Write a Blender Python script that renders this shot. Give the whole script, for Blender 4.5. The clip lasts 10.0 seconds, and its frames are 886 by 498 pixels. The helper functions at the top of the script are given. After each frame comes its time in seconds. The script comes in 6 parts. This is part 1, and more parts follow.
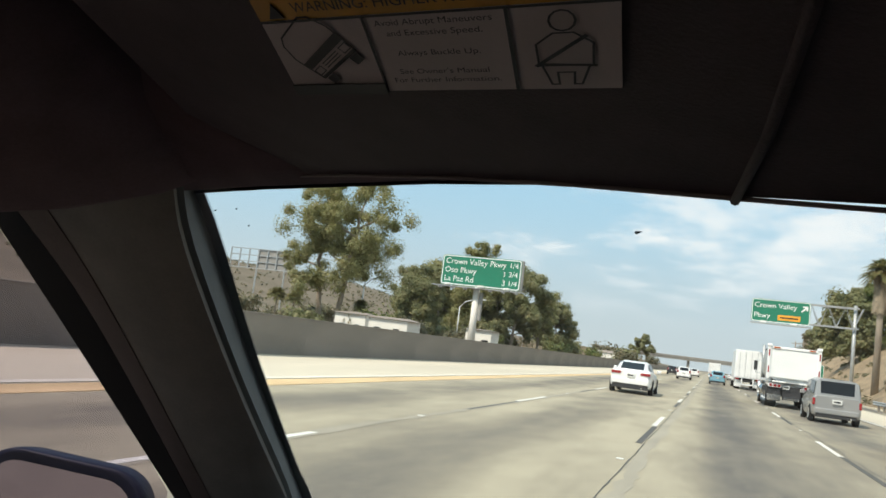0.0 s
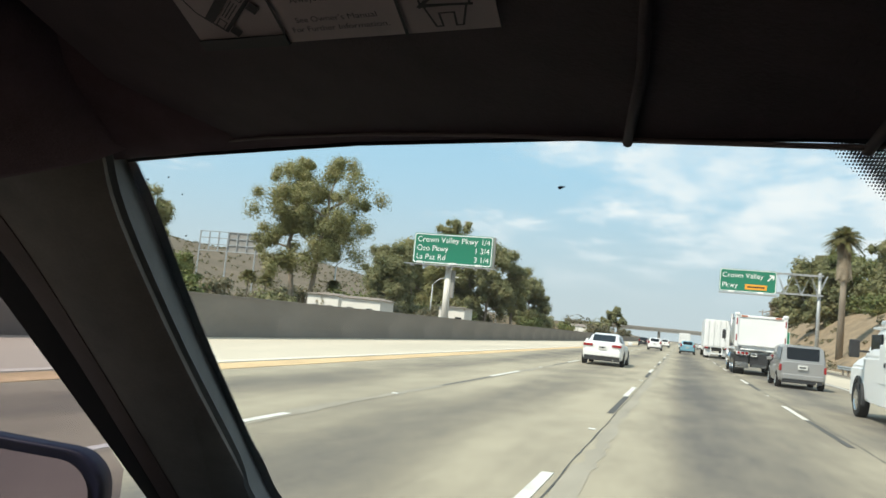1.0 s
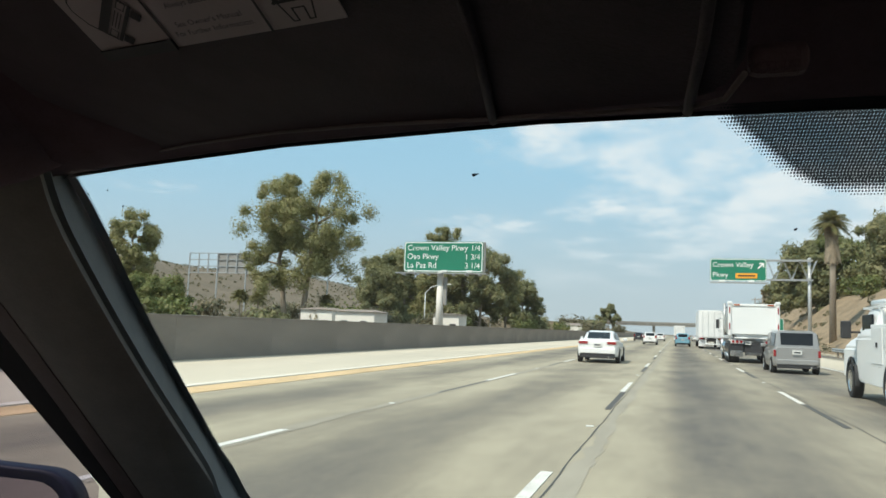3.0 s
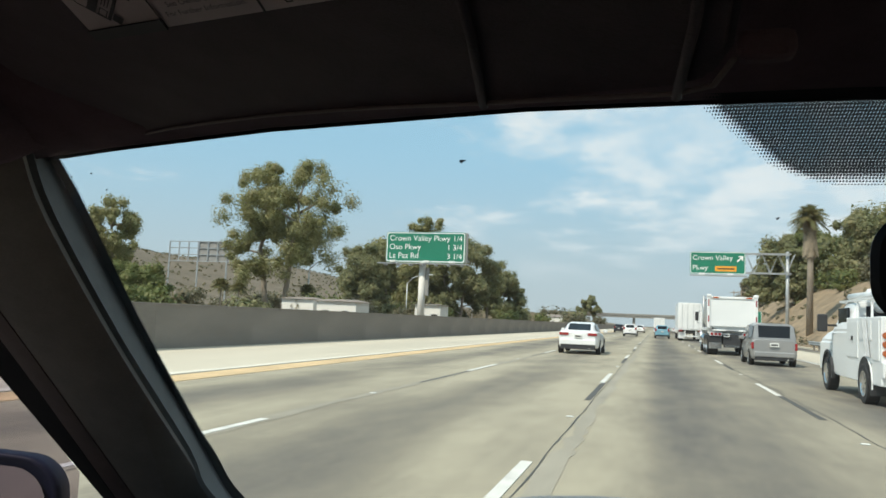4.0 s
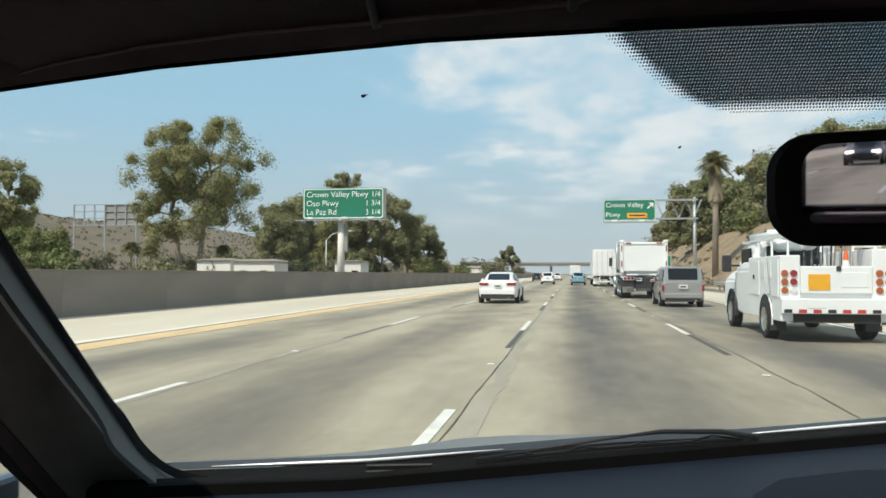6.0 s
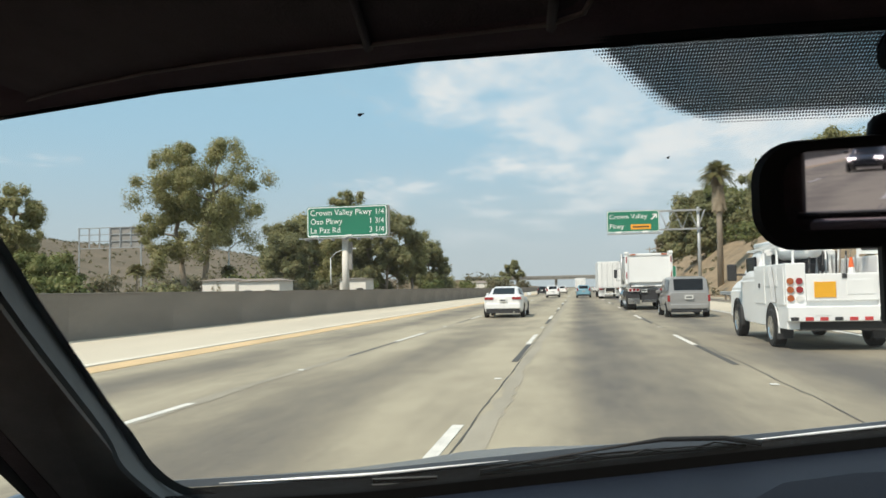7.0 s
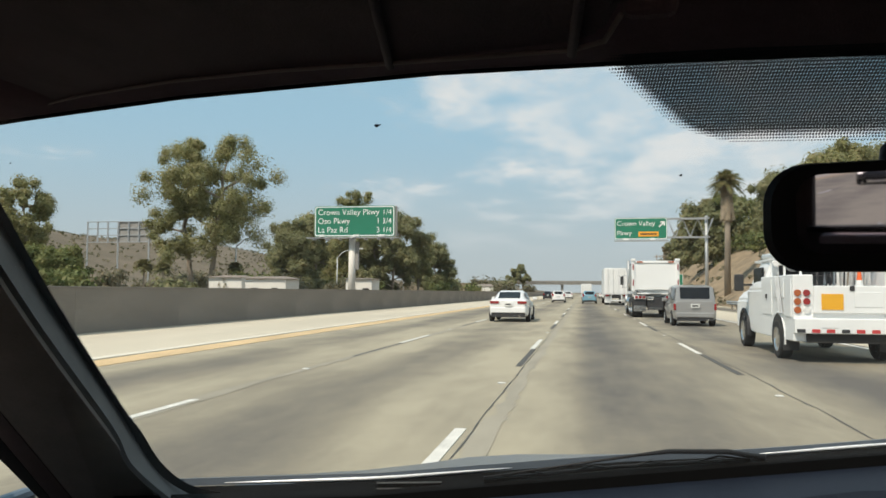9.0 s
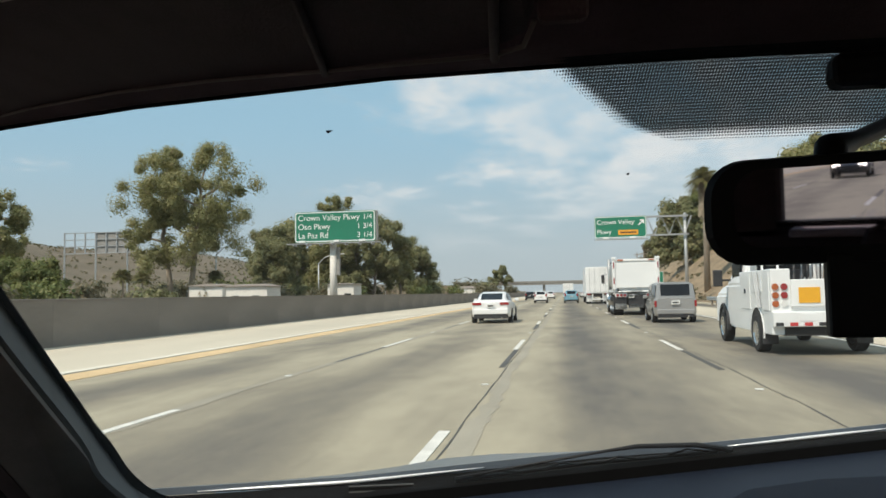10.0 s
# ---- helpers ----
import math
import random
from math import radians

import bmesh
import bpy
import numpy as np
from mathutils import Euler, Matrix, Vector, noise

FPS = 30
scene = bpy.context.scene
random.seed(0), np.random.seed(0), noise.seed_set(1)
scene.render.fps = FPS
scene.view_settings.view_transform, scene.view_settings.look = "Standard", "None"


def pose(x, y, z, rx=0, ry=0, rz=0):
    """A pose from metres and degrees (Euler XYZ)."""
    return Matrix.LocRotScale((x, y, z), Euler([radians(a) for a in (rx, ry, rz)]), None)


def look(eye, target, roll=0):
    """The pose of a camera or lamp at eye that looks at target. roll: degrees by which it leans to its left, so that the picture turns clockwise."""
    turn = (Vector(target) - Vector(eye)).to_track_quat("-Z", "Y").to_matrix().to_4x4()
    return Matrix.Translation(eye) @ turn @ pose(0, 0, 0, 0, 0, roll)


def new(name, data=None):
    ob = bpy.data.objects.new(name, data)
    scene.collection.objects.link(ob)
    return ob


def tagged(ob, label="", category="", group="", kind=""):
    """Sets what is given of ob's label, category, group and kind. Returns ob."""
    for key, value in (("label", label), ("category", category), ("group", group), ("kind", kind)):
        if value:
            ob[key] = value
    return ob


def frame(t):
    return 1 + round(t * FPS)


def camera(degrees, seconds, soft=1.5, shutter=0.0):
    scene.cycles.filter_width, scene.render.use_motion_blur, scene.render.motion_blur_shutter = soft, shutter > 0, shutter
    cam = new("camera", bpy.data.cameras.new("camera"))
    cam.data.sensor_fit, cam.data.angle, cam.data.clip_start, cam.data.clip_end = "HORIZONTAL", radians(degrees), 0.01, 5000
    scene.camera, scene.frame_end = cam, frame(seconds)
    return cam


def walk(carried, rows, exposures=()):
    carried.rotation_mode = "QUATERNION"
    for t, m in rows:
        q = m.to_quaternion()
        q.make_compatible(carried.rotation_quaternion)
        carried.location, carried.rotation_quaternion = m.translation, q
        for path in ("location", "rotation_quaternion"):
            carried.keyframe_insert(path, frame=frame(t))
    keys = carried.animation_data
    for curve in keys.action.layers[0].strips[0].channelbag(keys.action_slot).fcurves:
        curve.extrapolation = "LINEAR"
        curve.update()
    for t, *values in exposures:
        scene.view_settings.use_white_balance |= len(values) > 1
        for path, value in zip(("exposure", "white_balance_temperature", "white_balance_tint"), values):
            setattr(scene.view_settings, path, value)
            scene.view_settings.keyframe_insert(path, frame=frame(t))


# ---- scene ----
# The eye rides in the driver's seat of a car; the road runs along +y, its surface at z = 0.
EYE = 1.36
cam = camera(60.0, 10.0, soft=1.6)
# seconds, eye beside / ahead / above the seat's mean place, yaw to the left, pitch up, lean to the left
ROWS = [
    (0, -0.091, -0.006, 0.032, 19.97, 6.54, 7.24),
    (0.5, -0.090, -0.016, 0.032, 18.94, 6.58, 7.60),
    (1, -0.060, 0.003, 0.022, 17.68, 5.16, 5.58),
    (1.5, -0.018, -0.004, 0.009, 16.71, 5.97, 2.55),
    (2, -0.010, -0.001, 0.011, 17.12, 5.94, 1.98),
    (3.5, -0.007, 0.000, 0.010, 16.72, 5.60, 2.11),
    (4, -0.010, -0.003, 0.007, 15.65, 5.11, 2.42),
    (4.5, -0.004, 0.008, 0.007, 15.28, 4.15, 2.49),
    (5, 0.005, 0.011, 0.000, 14.07, 3.60, 1.03),
    (5.5, -0.007, 0.017, -0.002, 9.72, 1.41, 0.84),
    (7, 0.003, -0.001, -0.006, 9.86, 3.01, -1.12),
    (7.5, 0.003, 0.004, -0.005, 7.23, 2.50, -2.35),
    (8, 0.004, 0.004, -0.008, 6.39, 1.62, -1.12),
    (8.5, 0.008, -0.015, -0.003, 8.40, 2.69, 0.50),
    (9, 0.000, -0.008, 0.000, 10.36, 3.18, 0.34),
    (9.5, 0.003, -0.017, 0.000, 11.68, 4.15, -0.54),
    (10, 0.021, -0.012, -0.001, 8.97, 3.39, -1.14),
]


def eye_pose(x, y, z, yaw, pitch, lean):
    eye = Vector((x, y, EYE + z))
    a, b = radians(yaw), radians(pitch)
    way = Vector((-math.sin(a) * math.cos(b), math.cos(a) * math.cos(b), math.sin(b)))
    return look(eye, eye + way, lean)


walk(cam, [(t, eye_pose(*row)) for t, *row in ROWS], [(0, 0.36, 6440, 9), (1, 0.36, 6340, 7), (2, 0.29, 6220, 6), (3.5, 0.19, 6200, 6), (4.5, 0.16, 6200, 6), (5.5, 0.14, 6240, 7), (7, 0.14, 6500, 10), (8.5, 0.07, 6620, 11), (10, 0.03, 6440, 10)])

# ---- light ----
SUN_TO = Vector((-0.34, -0.50, 0.80)).normalized()   # towards the sun: behind and to the left, high
world = bpy.data.worlds.new("sky")
scene.world = world
world.use_nodes = True
wn, wl = world.node_tree.nodes, world.node_tree.links
wn.clear()


def wnode(kind, **sets):
    n = wn.new(kind)
    for k, v in sets.items():
        n.inputs[k].default_value = v
    return n


def wmath(op, a, b=None, c=None, clamp=False):
    n = wn.new("ShaderNodeMath")
    n.operation, n.use_clamp = op, clamp
    for i, v in enumerate((a, b, c)):
        if v is None:
            continue
        if isinstance(v, (int, float)):
            n.inputs[i].default_value = v
        else:
            wl.new(v, n.inputs[i])
    return n.outputs[0]


def wramp(v, lo, hi):
    n = wn.new("ShaderNodeMapRange")
    n.interpolation_type = "SMOOTHSTEP"
    wl.new(v, n.inputs["Value"])
    n.inputs["From Min"].default_value, n.inputs["From Max"].default_value = lo, hi
    return n.outputs[0]


sky = wn.new("ShaderNodeTexSky")
sky.sky_type, sky.sun_disc = "NISHITA", False
sky.sun_elevation = math.asin(SUN_TO.z)
sky.sun_rotation = math.atan2(SUN_TO.x, SUN_TO.y)
sky.air_density, sky.dust_density, sky.ozone_density = 1.0, 1.5, 1.0
wcoord = wn.new("ShaderNodeTexCoord")
sep = wn.new("ShaderNodeSeparateXYZ")
wl.new(wcoord.outputs["Generated"], sep.inputs[0])
up = wmath("MAXIMUM", sep.outputs["Z"], 0.0)
lift = wmath("ADD", up, 0.09)
flat = wn.new("ShaderNodeCombineXYZ")
wl.new(wmath("DIVIDE", sep.outputs["X"], lift), flat.inputs[0])
wl.new(wmath("DIVIDE", sep.outputs["Y"], lift), flat.inputs[1])


def cloud_noise(scale, detail, rough, stretch, shift):
    m = wn.new("ShaderNodeMapping")
    m.inputs["Scale"].default_value = stretch
    m.inputs["Location"].default_value = shift
    m.inputs["Rotation"].default_value = (0, 0, radians(24))
    wl.new(flat.outputs[0], m.inputs["Vector"])
    n = wnode("ShaderNodeTexNoise", Scale=scale, Detail=detail, Roughness=rough)
    wl.new(m.outputs[0], n.inputs["Vector"])
    return n.outputs[0]


big = cloud_noise(0.62, 8.0, 0.62, (1.0, 0.8, 1.0), (3.1, 1.7, 0.0))
fine = cloud_noise(2.1, 9.0, 0.66, (1.0, 0.62, 1.0), (0.4, 5.2, 0.0))
field = wmath("ADD", wmath("MULTIPLY", big, 0.62), wmath("MULTIPLY", fine, 0.38))
side = wmath("DIVIDE", sep.outputs["X"], wmath("MAXIMUM", sep.outputs["Y"], 0.05))   # thicker to the right of the road
slope = wmath("SUBTRACT", side, wmath("MULTIPLY", up, 0.2))
bias = wmath("MULTIPLY", wramp(slope, -0.55, 0.05), 0.135)
cover = wmath("MULTIPLY", wramp(wmath("ADD", field, bias), 0.545, 0.675), wramp(up, 0.03, 0.15))
veil = wmath("MULTIPLY", wramp(up, 0.24, 0.0), 0.9)
blue = wn.new("ShaderNodeMix")
blue.data_type = "RGBA"
blue.inputs["Factor"].default_value = 0.85
blue.inputs["B"].default_value = (3.75, 6.1, 7.6, 1)       # thin bright haze over the whole sky
wl.new(sky.outputs[0], blue.inputs["A"])
mix_sky = wn.new("ShaderNodeMix")
mix_sky.data_type = "RGBA"
mix_sky.inputs["B"].default_value = (4.9, 5.55, 5.75, 1)      # haze over the horizon
wl.new(veil, mix_sky.inputs["Factor"])
wl.new(blue.outputs["Result"], mix_sky.inputs["A"])
mix_cloud = wn.new("ShaderNodeMix")
mix_cloud.data_type = "RGBA"
mix_cloud.inputs["B"].default_value = (7.6, 8.0, 8.1, 1)
wisp = wmath("MULTIPLY_ADD", wramp(fine, 0.38, 0.66), 0.62, 0.34)
wl.new(wmath("MULTIPLY", cover, wisp), mix_cloud.inputs["Factor"])
wl.new(mix_sky.outputs["Result"], mix_cloud.inputs["A"])
back = wnode("ShaderNodeBackground", Strength=0.098)
wl.new(mix_cloud.outputs["Result"], back.inputs[0])
wl.new(back.outputs[0], wn.new("ShaderNodeOutputWorld").inputs[0])

sun = new("sun", bpy.data.lights.new("sun", "SUN"))
sun.data.energy, sun.data.angle, sun.data.color = 3.9, radians(0.6), (1.0, 0.91, 0.78)
sun.matrix_basis = look((0, 0, 60), Vector((0, 0, 60)) - SUN_TO)
scene.view_settings.exposure = 0.0


# ---- materials ----
def mat(name, colour, rough=0.6, metal=0.0, vary=0.25, scale=3.0, bump=0.0, bump_scale=40.0, coat=0.0, spec=0.5, stretch=(1, 1, 1), per=0.0, second=None, emit=0.0):
    """A surface with stains at one scale and grain at a second, and fine relief."""
    m = bpy.data.materials.new(name)
    m.use_nodes = True
    n, l = m.node_tree.nodes, m.node_tree.links
    b = n["Principled BSDF"]
    b.inputs["Roughness"].default_value, b.inputs["Metallic"].default_value = rough, metal
    b.inputs["Coat Weight"].default_value, b.inputs["Specular IOR Level"].default_value = coat, spec
    co, mp = n.new("ShaderNodeTexCoord"), n.new("ShaderNodeMapping")
    mp.inputs["Scale"].default_value = stretch
    l.new(co.outputs["Object"], mp.inputs["Vector"])
    def noise_at(s, d):
        t = n.new("ShaderNodeTexNoise")
        t.inputs["Scale"].default_value, t.inputs["Detail"].default_value, t.inputs["Roughness"].default_value = s, d, 0.6
        l.new(mp.outputs[0], t.inputs["Vector"])
        return t.outputs[0]
    stain, grain = noise_at(scale, 5.0), noise_at(scale * 14, 3.0)
    add = n.new("ShaderNodeMath")
    add.operation = "MULTIPLY_ADD"
    l.new(grain, add.inputs[0])
    add.inputs[1].default_value = 0.45
    l.new(stain, add.inputs[2])
    value = add.outputs[0]
    if per:
        info, mad = n.new("ShaderNodeObjectInfo"), n.new("ShaderNodeMath")
        mad.operation = "MULTIPLY_ADD"
        l.new(info.outputs["Random"], mad.inputs[0])
        mad.inputs[1].default_value = per
        l.new(value, mad.inputs[2])
        value = mad.outputs[0]
    mr = n.new("ShaderNodeMapRange")
    l.new(value, mr.inputs["Value"])
    mr.inputs["From Min"].default_value, mr.inputs["From Max"].default_value = 0.42, 1.02 + per
    mx = n.new("ShaderNodeMix")
    mx.data_type = "RGBA"
    l.new(mr.outputs[0], mx.inputs["Factor"])
    lo = second or [c * (1 - vary) for c in colour]
    hi = colour if second else [min(1, c * (1 + vary * 0.6)) for c in colour]
    mx.inputs["A"].default_value, mx.inputs["B"].default_value = (*lo, 1), (*hi, 1)
    l.new(mx.outputs["Result"], b.inputs["Base Color"])
    if bump:
        bp = n.new("ShaderNodeBump")
        bp.inputs["Strength"].default_value, bp.inputs["Distance"].default_value = bump, 0.02
        l.new(noise_at(bump_scale, 4.0), bp.inputs["Height"])
        l.new(bp.outputs[0], b.inputs["Normal"])
    if emit:
        b.inputs["Emission Color"].default_value, b.inputs["Emission Strength"].default_value = (*colour, 1), emit
    return m


def glass_mat(name, tint=(0.985, 0.975, 0.955), gloss=0.035, haze_film=0.011):
    m = bpy.data.materials.new(name)
    m.use_nodes = True
    n, l = m.node_tree.nodes, m.node_tree.links
    n.clear()
    tr, gl, mx = n.new("ShaderNodeBsdfTransparent"), n.new("ShaderNodeBsdfGlossy"), n.new("ShaderNodeMixShader")
    # a thin uneven film scattering daylight, added to imitate haze and veiling glare
    du, md, co, nz, mr = n.new("ShaderNodeBsdfTranslucent"), n.new("ShaderNodeMixShader"), n.new("ShaderNodeTexCoord"), n.new("ShaderNodeTexNoise"), n.new("ShaderNodeMapRange")
    du.inputs[0].default_value = (0.9, 0.86, 0.8, 1)
    nz.inputs["Scale"].default_value, nz.inputs["Detail"].default_value = 5.0, 6.0
    l.new(co.outputs["Object"], nz.inputs["Vector"])
    l.new(nz.outputs[0], mr.inputs["Value"])
    mr.inputs["From Min"].default_value, mr.inputs["From Max"].default_value = 0.3, 0.7
    mr.inputs["To Min"].default_value, mr.inputs["To Max"].default_value = haze_film * 0.7, haze_film * 1.3
    l.new(mr.outputs[0], md.inputs[0])
    tr.inputs[0].default_value = (*tint, 1)
    gl.inputs["Roughness"].default_value = 0.02
    mx.inputs[0].default_value = gloss
    l.new(tr.outputs[0], md.inputs[1]), l.new(du.outputs[0], md.inputs[2])
    l.new(md.outputs[0], mx.inputs[1]), l.new(gl.outputs[0], mx.inputs[2])
    l.new(mx.outputs[0], n.new("ShaderNodeOutputMaterial").inputs[0])
    return m


def foliage_mat(name, dark, light, warm):
    """Leaves: each clump its own green, from olive to brownish."""
    m = bpy.data.materials.new(name)
    m.use_nodes = True
    n, l = m.node_tree.nodes, m.node_tree.links
    b = n["Principled BSDF"]
    geo, ramp = n.new("ShaderNodeNewGeometry"), n.new("ShaderNodeValToRGB")
    co, nz, add = n.new("ShaderNodeTexCoord"), n.new("ShaderNodeTexNoise"), n.new("ShaderNodeMath")
    nz.inputs["Scale"].default_value, nz.inputs["Detail"].default_value = 0.35, 3.0
    l.new(co.outputs["Object"], nz.inputs["Vector"])
    add.operation = "MULTIPLY_ADD"
    l.new(geo.outputs["Random Per Island"], add.inputs[0])
    add.inputs[1].default_value = 0.5
    l.new(nz.outputs[0], add.inputs[2])
    e = ramp.color_ramp.elements
    e[0].position, e[0].color = 0.4, (*dark, 1)
    e[1].position, e[1].color = 1.0, (*warm, 1)
    k = e.new(0.72)
    k.color = (*light, 1)
    l.new(add.outputs[0], ramp.inputs[0])
    l.new(ramp.outputs[0], b.inputs["Base Color"])
    b.inputs["Roughness"].default_value = 0.65
    tl, mx = n.new("ShaderNodeBsdfTranslucent"), n.new("ShaderNodeMixShader")
    l.new(ramp.outputs[0], tl.inputs[0])
    mx.inputs[0].default_value = 0.4
    l.new(b.outputs[0], mx.inputs[1]), l.new(tl.outputs[0], mx.inputs[2])
    l.new(mx.outputs[0], n["Material Output"].inputs[0])
    return m


M = {
    "trim": mat("dark_trim", (0.075, 0.055, 0.05), 0.75, vary=0.3, scale=20, bump=0.15, bump_scale=500),
    "liner": mat("roof_lining", (0.115, 0.072, 0.08), 0.95, vary=0.3, scale=25, bump=0.25, bump_scale=700),
    "visor": mat("visor_vinyl", (0.070, 0.047, 0.053), 0.8, vary=0.3, scale=25, bump=0.25, bump_scale=600),
    "pillar": mat("pillar_plastic", (0.20, 0.185, 0.165), 0.85, spec=0.2, vary=0.2, scale=20, bump=0.1, bump_scale=500),
    "reveal": mat("pillar_reveal", (0.125, 0.127, 0.125), 0.92, vary=0.15, scale=20, spec=0.12),
    "rubber": mat("black_rubber", (0.010, 0.010, 0.011), 0.6, vary=0.3, scale=30, spec=0.3),
    "dash": mat("dash_vinyl", (0.004, 0.0075, 0.016), 0.6, spec=0.3, vary=0.2, scale=14, bump=0.2, bump_scale=380),
    "dash_dark": mat("dash_pad_vinyl", (0.0035, 0.006, 0.012), 0.7, vary=0.2, scale=14, bump=0.2, bump_scale=380, spec=0.12),
    "piping": mat("visor_piping", (0.17, 0.13, 0.125), 0.7, vary=0.2, scale=40),
    "seal": mat("door_seal_rubber", (0.004, 0.004, 0.004), 0.95, vary=0.2, scale=30, spec=0.08),
    "frit": mat("frit_ceramic", (0.008, 0.008, 0.01), 0.5, vary=0.2, scale=40),
    "hood": mat("hood_paint", (0.11, 0.135, 0.165), 0.4, 0.3, vary=0.1, scale=5, coat=0.25),
    # near-white colour stands for the sun's bright line on the hood edge
    "hood_glint": mat("hood_edge_glint", (0.85, 0.87, 0.88), 0.3, 0.2, vary=0.1, scale=9),
    "mirrorcase": mat("mirror_case", (0.010, 0.009, 0.011), 0.55, vary=0.3, scale=30, spec=0.25),
    "housing": mat("mirror_housing", (0.010, 0.012, 0.034), 0.5, vary=0.2, scale=10, spec=0.2),
    "mirror": mat("mirror_glass", (0.42, 0.385, 0.45), 0.02, 1.0, vary=0.02, scale=8),
    "glass": glass_mat("windshield_glass"),
    "side_glass": glass_mat("side_glass", (0.72, 0.675, 0.71), 0.02, 0.004),
    "chrome_rod": mat("chrome_rod", (0.6, 0.6, 0.6), 0.25, 1.0, vary=0.1, scale=9),
    "label_white": mat("label_paper", (0.52, 0.435, 0.42), 0.6, vary=0.1, scale=30),
    "label_yellow": mat("label_yellow", (0.6, 0.3, 0.025), 0.6, vary=0.1, scale=30),
    "label_black": mat("label_ink", (0.012, 0.011, 0.012), 0.6, vary=0.2, scale=30),
    "asphalt": None,
    "concrete": mat("shoulder_concrete", (0.56, 0.50, 0.39), 0.85, vary=0.22, scale=0.35, bump=0.2, bump_scale=25, stretch=(1, 0.12, 1)),
    # concrete colour darkened to deepen the shade on the barrier's road face
    "barrier": mat("barrier_concrete_shaded", (0.205, 0.185, 0.16), 0.9, vary=0.22, scale=0.6, bump=0.25, bump_scale=18, stretch=(1, 0.5, 1.6), per=0.03),
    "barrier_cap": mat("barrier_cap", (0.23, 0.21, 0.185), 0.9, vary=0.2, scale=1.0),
    "joint": mat("joint_mortar", (0.37, 0.335, 0.26), 0.85, vary=0.3, scale=1.6, bump=0.1, second=(0.25, 0.226, 0.175), stretch=(1, 0.3, 1)),
    "white_line": mat("road_paint_white", (0.68, 0.66, 0.6), 0.7, vary=0.3, scale=3, bump=0.1),
    "worn_line": mat("worn_edge_line", (0.70, 0.655, 0.55), 0.8, vary=0.3, scale=1.5, stretch=(1, 0.2, 1)),
    "yellow_line": mat("road_paint_yellow", (0.64, 0.46, 0.25), 0.8, vary=0.3, scale=2, stretch=(1, 0.2, 1)),
    "tar": mat("tar_seal", (0.075, 0.07, 0.062), 0.7, vary=0.35, scale=4),
    "marker": mat("ceramic_marker", (0.75, 0.74, 0.7), 0.4, vary=0.1, scale=20),
}


def road_material():
    """Worn concrete lanes: darker oil bands along the middle of each lane, long streaks, patches and fine grit."""
    m = bpy.data.materials.new("road_concrete")
    m.use_nodes = True
    n, l = m.node_tree.nodes, m.node_tree.links
    b = n["Principled BSDF"]
    b.inputs["Roughness"].default_value = 0.85
    co, sx = n.new("ShaderNodeTexCoord"), n.new("ShaderNodeSeparateXYZ")
    l.new(co.outputs["Object"], sx.inputs[0])
    def math_node(op, a, c=None, d=None):
        k = n.new("ShaderNodeMath")
        k.operation = op
        for i, v in enumerate((a, c, d)):
            if v is None:
                continue
            if isinstance(v, (int, float)):
                k.inputs[i].default_value = v
            else:
                l.new(v, k.inputs[i])
        return k.outputs[0]
    def noise_at(scale, detail, stretch):
        mp, t = n.new("ShaderNodeMapping"), n.new("ShaderNodeTexNoise")
        mp.inputs["Scale"].default_value = stretch
        l.new(co.outputs["Object"], mp.inputs["Vector"])
        t.inputs["Scale"].default_value, t.inputs["Detail"].default_value, t.inputs["Roughness"].default_value = scale, detail, 0.62
        l.new(mp.outputs[0], t.inputs["Vector"])
        return t.outputs[0]
    wob = noise_at(0.5, 2.0, (1, 0.1, 1))
    lane = math_node("ADD", math_node("DIVIDE", math_node("ADD", sx.outputs["X"], 1.3), 3.66), math_node("MULTIPLY_ADD", wob, 0.16, -0.08))
    wave = math_node("MULTIPLY_ADD", math_node("COSINE", math_node("MULTIPLY", lane, 2 * math.pi)), 0.5, 0.5)
    oil = math_node("POWER", math_node("SUBTRACT", 1.0, wave), 1.6)
    streak, patch, grit = noise_at(1.3, 4.0, (1, 0.05, 1)), noise_at(0.22, 5.0, (1, 0.3, 1)), noise_at(16, 4.0, (1, 0.6, 1))
    value = math_node("ADD", math_node("MULTIPLY", oil, math_node("MULTIPLY_ADD", patch, 0.75, 0.0)), math_node("MULTIPLY_ADD", streak, 0.45, -0.07))
    value = math_node("ADD", value, math_node("MULTIPLY_ADD", patch, 0.9, -0.43))
    value = math_node("ADD", value, math_node("MULTIPLY_ADD", grit, 0.3, -0.15))
    # blotches, and a greyer resurfaced strip on the outer lanes
    value = math_node("ADD", value, math_node("MULTIPLY_ADD", noise_at(0.95, 6.0, (1, 0.33, 1)), 1.0, -0.5))
    outer = n.new("ShaderNodeMapRange")
    outer.interpolation_type = "SMOOTHSTEP"
    l.new(math_node("ADD", sx.outputs["X"], math_node("MULTIPLY_ADD", wob, 0.3, -0.15)), outer.inputs["Value"])
    outer.inputs["From Min"].default_value, outer.inputs["From Max"].default_value = -0.6, 0.3
    value = math_node("ADD", value, math_node("MULTIPLY_ADD", outer.outputs[0], 0.24, -0.06))
    ramp = n.new("ShaderNodeValToRGB")
    e = ramp.color_ramp.elements
    e[0].position, e[0].color = 0.02, (0.375, 0.332, 0.238, 1)
    e[1].position, e[1].color = 0.85, (0.108, 0.097, 0.083, 1)
    k = e.new(0.4)
    k.color = (0.23, 0.201, 0.147, 1)
    l.new(value, ramp.inputs[0])
    l.new(ramp.outputs[0], b.inputs["Base Color"])
    bp = n.new("ShaderNodeBump")
